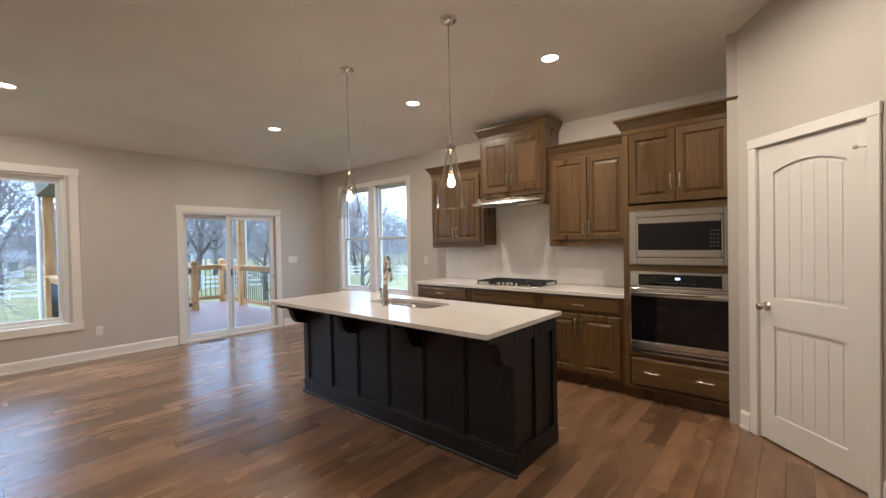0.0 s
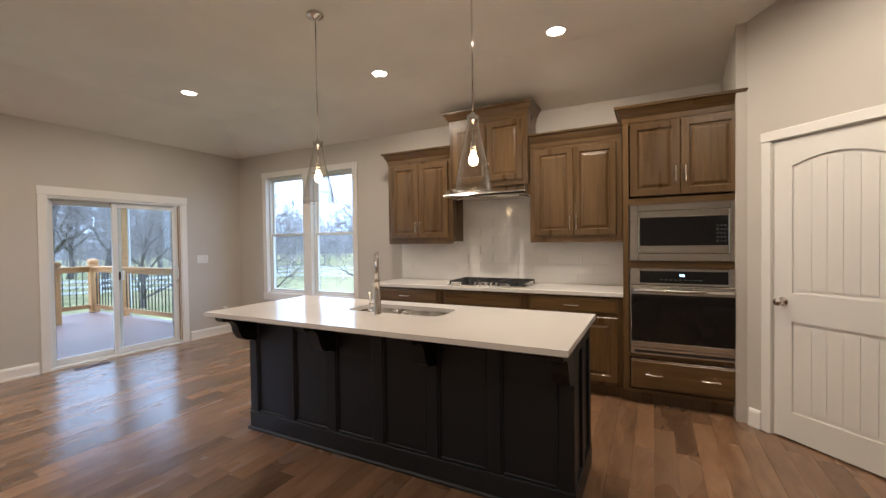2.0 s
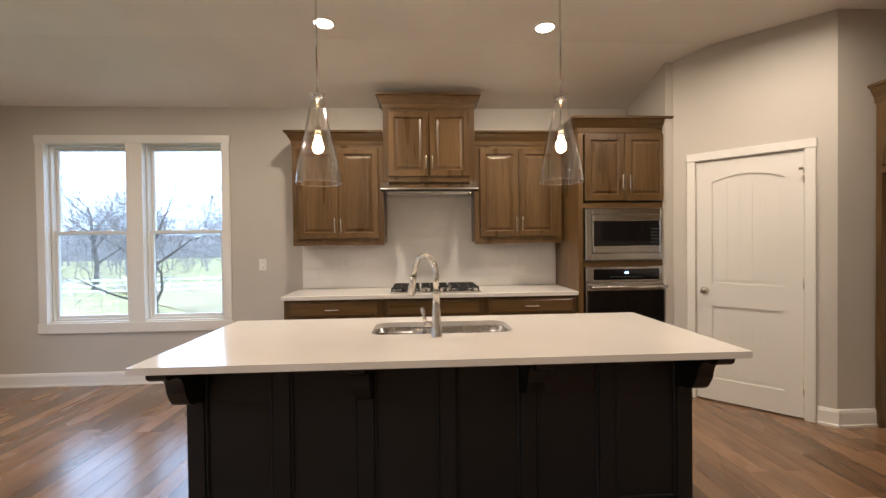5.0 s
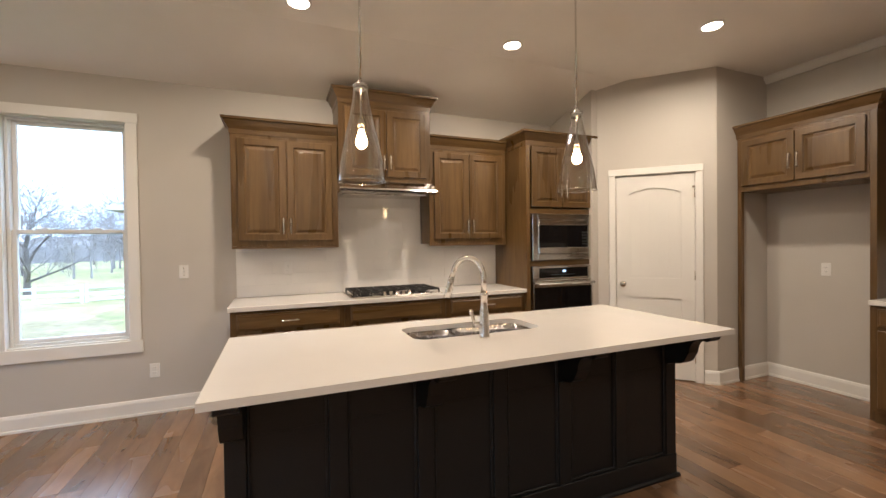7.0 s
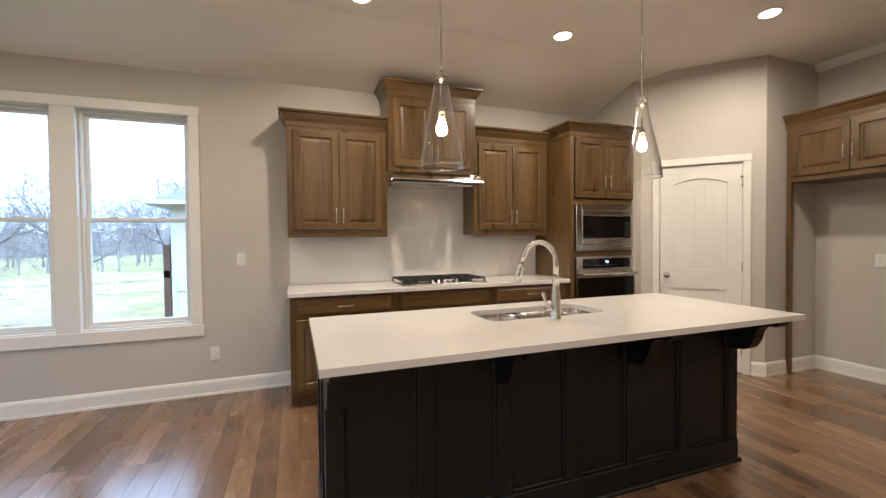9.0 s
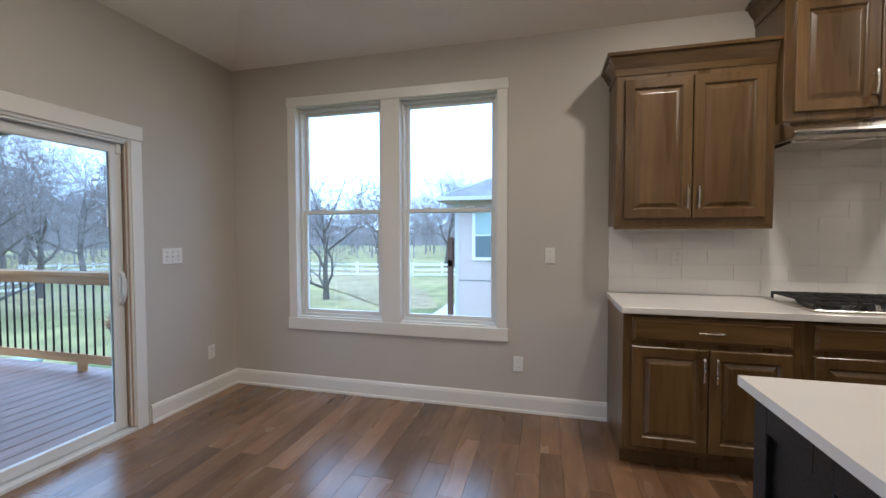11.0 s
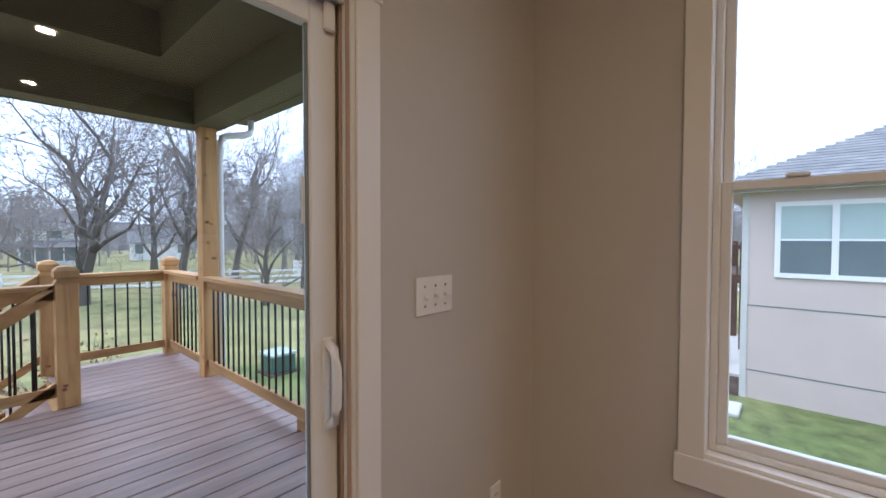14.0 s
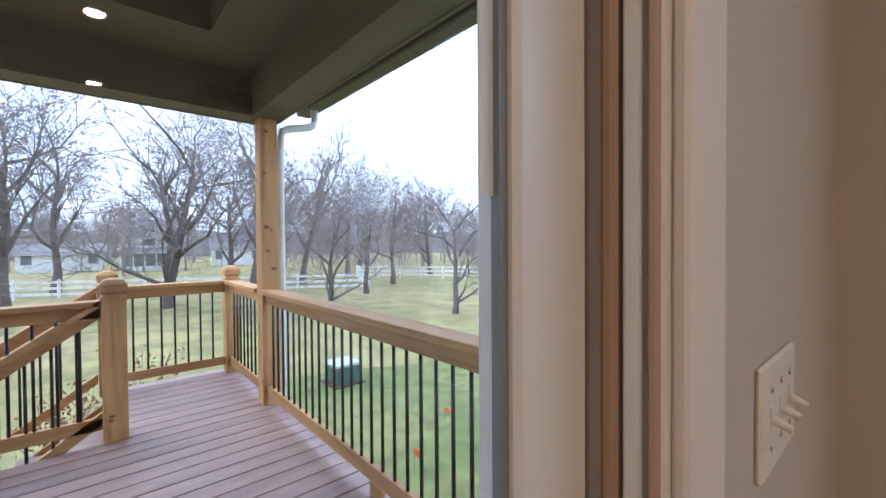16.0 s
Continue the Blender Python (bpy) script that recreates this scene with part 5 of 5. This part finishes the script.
rnd = random.Random(5)
NEAR = [(-30, 7.5, 1.15), (-34, 12.5, 1.1), (-26, 2.0, 1.05), (-38, 3.5, 1.25), (-24, 13, 0.75), (-29, 18.5, 0.85), (-14.0, 11.8, 0.6), (-33, 26, 0.9), (-22, 30, 0.85), (-14, 36, 0.9), (-40, 20, 1.1),
        (-27, -4, 1.1), (-33, -10, 1.2), (-24, -14, 0.9), (-18, -9, 0.8), (-8, 40, 0.9), (-3.5, 33, 0.72), (-8.5, 16, 0.66), (-42, -3, 1.2), (-46, 10, 1.2), (-19, 8.0, 0.62), (-13.5, -6.4, 0.75), (-48, 26, 1.2), (-52, 17, 1.2), (-50, -12, 1.2), (-36, -20, 1.1)]
for i, (x, y, s) in enumerate(NEAR):
    plant((i % 5) if s > 0.8 else 2 + i % 3, x, y, s, rnd.uniform(0, 6.28))

# far woods, one mass of small bare trees
wa = [bare_tree(40 + i, 13.0, 0.7, 3, 3, 0.018, 0.009, 0.1) for i in range(3)]
vs_all, fs_all = [], []
flat = []
for a, b in wa:
    v = np.array(a[0] + b[0])
    f = [tuple(q) for q in a[1]] + [tuple(p + len(a[0]) for p in q) for q in b[1]]
    flat.append((v, np.array(f)))
off = 0
vv, ff = [], []
for i in range(560):
    ang = radians(rnd.uniform(-15, 150))
    d = rnd.uniform(58, 125)
    v, f = flat[i % 3]
    t, s = rnd.uniform(0, 6.28), (rnd.uniform(0.28, 0.5) if i % 3 == 0 else rnd.uniform(0.7, 1.25))
    c, q = math.cos(t) * s, math.sin(t) * s
    w = np.stack([v[:, 0] * c - v[:, 1] * q - d * math.sin(ang), v[:, 0] * q + v[:, 1] * c + d * math.cos(ang), v[:, 2] * s + GZ - 0.4], 1)
    vv.append(w)
    ff.append(f + off)
    off += len(v)
vv, ff = np.concatenate(vv), np.concatenate(ff)
me = bpy.data.meshes.new("far_woods")
me.vertices.add(len(vv))
me.vertices.foreach_set("co", vv.ravel())
me.loops.add(ff.size)
me.loops.foreach_set("vertex_index", ff.ravel())
me.polygons.add(len(ff))
me.polygons.foreach_set("loop_start", np.arange(0, ff.size, 4))
me.update(calc_edges=True)
me.materials.append(M_HAZE_TWIG)
tagged(new("far_woods", me), "distant bare winter woods", "woods", "", "stuff")


# wooded rise closing the view far behind the trees
bm = bmesh.new()
prev = None
for i in range(241):
    a = radians(-40 + i)
    dist = 138 + 6 * noise.noise(Vector((i * 0.11, 3, 0)))
    top = 7.0 + 3.0 * noise.noise(Vector((i * 0.07, 0, 0))) + 2.2 * noise.noise(Vector((i * 0.9, 7, 0)))
    x, y = -dist * math.sin(a), dist * math.cos(a)
    ring = [bm.verts.new((x, y, GZ - 1)), bm.verts.new((x * 1.01, y * 1.01, GZ + top * 0.6)), bm.verts.new((x * 1.04, y * 1.04, GZ + top))]
    if prev:
        for k in range(2):
            bm.faces.new((prev[k], ring[k], ring[k + 1], prev[k + 1]))
    prev = ring
solid("backdrop", bm, M_WOODS, "distant grey-brown wooded rise", "backdrop")


def shrub(x, y, r, h, seed):
    """Thin stems carrying many small dry leaves, with gaps."""
    rd = random.Random(seed)
    t = thing("shrub", Matrix.Translation((x, y, GZ)), "russet shrub holding dry winter leaves", "shrub", "shrubs")
    stems, leaves = bmesh.new(), bmesh.new()
    for i in range(26):
        a, lean = rd.uniform(0, 6.28), rd.uniform(0.15, 1.0)
        tip = Vector((r * lean * math.cos(a), r * lean * math.sin(a), h * rd.uniform(0.55, 1.0)))
        mid = tip * 0.5 + Vector((rd.uniform(-0.1, 0.1), rd.uniform(-0.1, 0.1), h * 0.08))
        tube(stems, [(0, 0, 0), mid, tip], [0.012, 0.007, 0.003], 5)
        for k in range(22):
            f = rd.uniform(0.3, 1.0)
            c = (mid * (1 - f) + tip * f) + Vector((rd.gauss(0, 0.08), rd.gauss(0, 0.08), rd.gauss(0, 0.08)))
            u = Vector((rd.gauss(0, 1), rd.gauss(0, 1), rd.gauss(0, 1))).normalized()
            w = u.cross(Vector((rd.gauss(0, 1), rd.gauss(0, 1), 1))).normalized()
            s = rd.uniform(0.022, 0.04)
            leaves.faces.new([leaves.verts.new(c + p) for p in (-u * s, w * s * 0.5, u * s, -w * s * 0.5)])
    part("stems", stems, M_BARK, t)
    tagged(part("leaves", leaves, M_LEAF, t, "russet dry leaves"), kind="stuff")


shrub(-6.3, -0.75, 0.75, 2.0, 2)
shrub(-7.4, -1.5, 0.6, 1.5, 3)
shrub(-11.2, 7.2, 0.3, 0.7, 4)

# ---- fences ----
def ranch_fence(x0, y0, x1, y1, bays):
    f = thing("ranch_fence", Matrix.Translation((x0, y0, GZ - 0.3)), "white three-rail ranch fence across the field", "fence", "ranch fences")
    v = Vector((x1 - x0, y1 - y0, 0))
    turn = Matrix.Rotation(math.atan2(v.y, v.x), 4, "Z")
    L = v.length
    for i in range(bays + 1):
        part("fence_post", boxed(L * i / bays - 0.07, -0.07, 0, L * i / bays + 0.07, 0.07, 1.4), M_FENCE, f, m=turn)
    for z in (0.42, 0.82, 1.22):
        part("fence_rail", boxed(0, -0.025, z - 0.08, L, 0.025, z + 0.08), M_FENCE, f, m=turn)


ranch_fence(-46, -20, -27.2, 14.8, 16)
ranch_fence(-27.2, 15.0, -37, 19.5, 5)
ranch_fence(-37, 19.7, -28.3, 26.4, 5)
ranch_fence(-28.2, 26.6, -8, 28.2, 9)
ranch_fence(-7.8, 28.3, 8, 33, 7)


# ---- houses ----
def farmhouse(x, y, turn, w, d, h, gable, label, porch=False):
    m = Matrix.Translation((x, y, GZ - 0.3)) @ Matrix.Rotation(turn, 4, "Z")
    c = thing("farmhouse", m, label, "house")
    part("wall", boxed(0, 0, 0, w, d, h), M_FENCE, c)
    bm = extrude_profile(bmesh.new(), [(-0.4, h + 0.001), (d + 0.4, h + 0.001), (d / 2, h + gable)], "x", -0.4, w + 0.4)
    part("roof", bm, M_ROOF, c)
    for i in range(max(2, int(w / 3))):
        wx = 1.0 + i * (w - 2.0) / max(1, int(w / 3) - 1) - 0.5
        wd = part("window", boxed(wx, -0.06, 1.1, wx + 1.0, -0.0005, 2.5), M_SHUTTER, c)
        part("frame", boxed(wx - 0.1, -0.08, 0.98, wx + 1.1, -0.0605, 1.09), M_FENCE, wd)
    if porch:
        part("porch_cover", extrude_profile(bmesh.new(), [(-2.2, 2.3), (-0.09, 3.1), (-0.09, 3.2), (-2.2, 2.4)], "x", -0.3, w + 0.3), M_ROOF, c)
        for i in range(6):
            part("porch_post", boxed(i * (w - 0.15) / 5, -2.0, 0, i * (w - 0.15) / 5 + 0.15, -1.85, 2.36), M_FENCE, c)
        part("porch_screen", boxed(0, -1.95, 0.7, w, -1.9, 2.3), M_SHUTTER, c)
        part("porch_base", boxed(0, -2.0, 0, w, -0.09, 0.69), M_FENCE, c)
        part("gable_window", boxed(w * 0.4, -0.05, 3.5, w * 0.6, -0.0005, 4.4), M_SHUTTER, c)
    return c


farmhouse(-70, 2.2, radians(88), 6.5, 7, 4.6, 2.6, "distant two-storey white farmhouse with a screened porch", True)
farmhouse(-74, -8, radians(86), 8.5, 6, 2.3, 1.5, "distant low white shed with a grey roof")
farmhouse(-76, 14.5, radians(80), 7.5, 6, 2.7, 2.4, "distant white outbuilding with a grey roof")

# neighbour's house: long stucco side wall with windows, hipped shingle roof, brown deck at the rear
NX0, NX1, NYW, NYB, NE = 0.0, 18.0, 9.0, 19.0, 2.42
nb = thing("neighbour_house", Matrix.Translation((NX0, NYW, GZ)), "taupe stucco neighbouring house with a hipped shingle roof", "house")
nw, nd, ne = NX1 - NX0, NYB - NYW, NE - GZ
part("wall", boxed(0, 0, -0.3, nw, nd, ne), M_SIDING, nb)
for z in (1.95, 0.6):
    part("joint_strip", boxed(0, -0.006, z, nw, -0.0005, z + 0.022), M_SHUTTER, nb)
part("corner_board", boxed(-0.015, -0.015, 0, 0.1, 0.1, ne), M_CONC, nb)
part("utility_hatch", boxed(3.15, -0.016, 0.15, 4.7, -0.0005, 1.15), M_SIDING, nb)
for wx, ww, lits in ((0.52, 1.76, 2), (3.23, 1.4, 1), (6.4, 1.6, 2)):
    big = lits == 2
    z0, z1 = (2.57, 4.07) if big else (2.94, 4.0)
    f = bmesh.new()
    for a in ((wx, z0, wx + ww, z0 + 0.09), (wx, z1 - 0.09, wx + ww, z1), (wx, z0 + 0.09, wx + 0.09, z1 - 0.09), (wx + ww - 0.09, z0 + 0.09, wx + ww, z1 - 0.09), (wx + ww / 2 - 0.05, z0 + 0.09, wx + ww / 2 + 0.05, z1 - 0.09)):
        box(f, a[0], -0.04, a[1], a[2], -0.0005, a[3])
    wd = part("window", f, M_FENCE, nb)
    for a, b in ((wx + 0.09, wx + ww / 2 - 0.05), (wx + ww / 2 + 0.05, wx + ww - 0.09)):
        mid = (z0 + z1) / 2
        part("pane", boxed(a, -0.02, z0 + 0.09, b, -0.0005, mid - 0.02), M_SHUTTER, wd)
        part("pane", boxed(a, -0.016, mid + 0.02, b, -0.0005, z1 - 0.09), M_BLIND, wd)
        part("sash_rail", boxed(a, -0.03, mid - 0.0195, b, -0.0005, mid + 0.0195), M_FENCE, wd)
bm = bmesh.new()
e = 0.45
q = [bm.verts.new(p) for p in ((-e, -e, ne + 0.02), (nw + e, -e, ne + 0.02), (nw + e, nd + e, ne + 0.02), (-e, nd + e, ne + 0.02), (nd / 2, nd / 2, ne + 2.66), (nw - nd / 2, nd / 2, ne + 2.66))]
for f in ((0, 1, 5, 4), (1, 2, 5), (2, 3, 4, 5), (3, 0, 4), (3, 2, 1, 0)):
    bm.faces.new([q[i] for i in f])
rf = part("roof", bm, M_ROOF, nb)
# shingle courses as thin lapped strips on the slope that faces the window
slope = 2.64 / (nd / 2 + e)
for i in range(34):
    v0 = i * 0.155
    yy = -e + v0
    zz = ne + 0.02 + v0 * slope
    x0, x1 = -e + v0 + 0.02, nw + e - v0 - 0.02
    part("shingle_course", extrude_profile(bmesh.new(), [(yy - 0.01, zz + 0.004), (yy - 0.01, zz + 0.013), (yy + 0.15, zz + 0.15 * slope + 0.005), (yy + 0.15, zz + 0.15 * slope + 0.001)], "x", x0, x1 - 0.2), M_ROOF, rf)
part("vent_pipe", tube(bmesh.new(), [(2.53, 0.02, ne + 0.2), (2.53, 0.02, ne + 0.5)], 0.05, 10), M_FENCE, nb)
bm = boxed(-e - 0.02, -e - 0.06, ne - 0.09, nw + e, -e, ne + 0.02, b=0.01)
box(bm, -e - 0.06, -e, ne - 0.09, -e, nd + e, ne + 0.02, b=0.01)
part("gutter", bm, M_CONC, nb)
part("soffit", boxed(-e, -e, ne - 0.06, nw + e, nd + e, ne - 0.001), M_SIDING, nb)
nk = thing("neighbour_deck", Matrix.Translation((-0.38, 11.2, GZ)), "brown stained raised deck behind the neighbouring house", "deck")
part("platform", boxed(-0.4, 0, 2.2, 0.375, 4.0, 2.42), M_BROWN, nk)
for x, y in ((-0.4, 0), (-0.4, 3.8), (0.0, 1.9)):
    part("support_post", boxed(x, y, 0, x + 0.18, y + 0.18, 3.25), M_BROWN, nk)
part("top_rail", boxed(-0.2195, 0.03, 3.08, 0.375, 0.12, 3.18), M_BROWN, nk)
part("top_rail", boxed(-0.36, 0.19, 3.08, -0.27, 3.79, 3.18), M_BROWN, nk)
for i in range(4):
    part("baluster", boxed(-0.2 + i * 0.14, 0.06, 2.4205, -0.17 + i * 0.14, 0.09, 3.08), M_BROWN, nk)
tagged(solid("patio_slab", boxed(-1.85, 10.4, GZ, -0.02, 15.4, GZ + 0.09, b=0.01), M_CONC, kind=""), "pale concrete patio slab under the deck", "slab")
bm = bmesh.new()
bm.faces.new([bm.verts.new((x, y, GZ + 0.03)) for x, y in ((-1.0, 9.0), (-0.02, 8.95), (-0.02, 10.35), (-1.0, 10.35))])
solid("mulch_bed", bm, M_MULCH, "dark mulch bed at the house corner", "bed")
bl = thing("splash_block", Matrix.Translation((-0.05, 8.0, GZ)), "pale concrete splash block on the lawn", "block")
part("body", boxed(-0.15, -0.35, 0.0, 0.15, 0.35, 0.09, b=0.02), M_CONC, bl)

# ---- tiles on the backsplash ----
bs = thing("backsplash", Matrix.Translation((3.10, 0, 0.926)), "white glazed subway tile backsplash", "backsplash", kind="structure")
bs.matrix_basis = Matrix()
part("grout_bed", boxed(3.10, -0.0075, 0.926, 5.721, -0.0005, 1.384), M_GROUT, bs)
part("grout_bed", boxed(3.96, -0.0075, 1.3845, 4.834, -0.0005, 1.90), M_GROUT, bs)
tile_me = {}
for r in range(10):
    z0, z1 = 0.9275 + r * 0.1025, 0.9275 + r * 0.1025 + 0.1012
    lo_x, hi_x = (3.10, 5.721) if r < 4 else (3.96, 4.834)
    z1 = min(z1, 1.90)
    if r == 4:
        z0 = max(z0, 1.3385)
    x = 3.10 - (0.154 if r % 2 else 0.0)
    while x < hi_x:
        a, b = max(x, lo_x), min(x + 0.3062, hi_x)
        spans = [(a, b)]
        if b - a > 0.02:
            key = (round(b - a, 3), round(z1 - z0, 3))
            if key not in tile_me:
                tile_me[key] = mesh_of("tile", boxed(0, -0.0045, 0, key[0], 0, key[1], b=0.0005), M_TILE)
            o = new("tile", tile_me[key])
            o.parent = bs
            tilt = random.Random(int(x * 977) + r * 131)
            o.matrix_basis = Matrix.Translation((a, -0.0076, z0)) @ Matrix.Rotation(radians(tilt.uniform(-0.07, 0.07)), 4, "X") @ Matrix.Rotation(radians(tilt.uniform(-0.05, 0.05)), 4, "Z")
        x += 0.3075

# ---- hardwood planks ----
fl = thing("floor", Matrix(), "brown hand-scraped hardwood plank floor", "floor", kind="structure")
PWD = 0.127
rnd = random.Random(21)
lens = [0.6, 0.85, 1.1, 1.35, 1.6]
plank_me = {}
far_bm = bmesh.new()
row = 0
x = XW
while x < XE - 0.001:
    w = min(PWD, XE - x)
    y = 0.0 + rnd.uniform(0, 0.9)
    while y > YS:
        ln = rnd.choice(lens)
        y1, y0 = min(y, 0.0), max(y - ln, YS)
        y -= ln
        if y1 - y0 < 0.03:
            continue
        if y1 > -4.7:
            key = (round(w, 3), round(y1 - y0, 3))
            if key not in plank_me:
                plank_me[key] = mesh_of("plank", boxed(0.0004, 0.0005, -0.012, key[0] - 0.0004, key[1] - 0.0005, 0, b=0.0007), M_FLOOR)
            o = new("plank", plank_me[key])
            o.parent = fl
            o.matrix_basis = Matrix.Translation((x, y0, -0.0002))
        else:
            box(far_bm, x + 0.0005, y0 + 0.0005, -0.012, x + w - 0.0005, y1 - 0.0005, -0.0002)
    x += PWD
tagged(part("far_planks", far_bm, M_FLOOR, fl), "brown hardwood planks further back", kind="stuff")
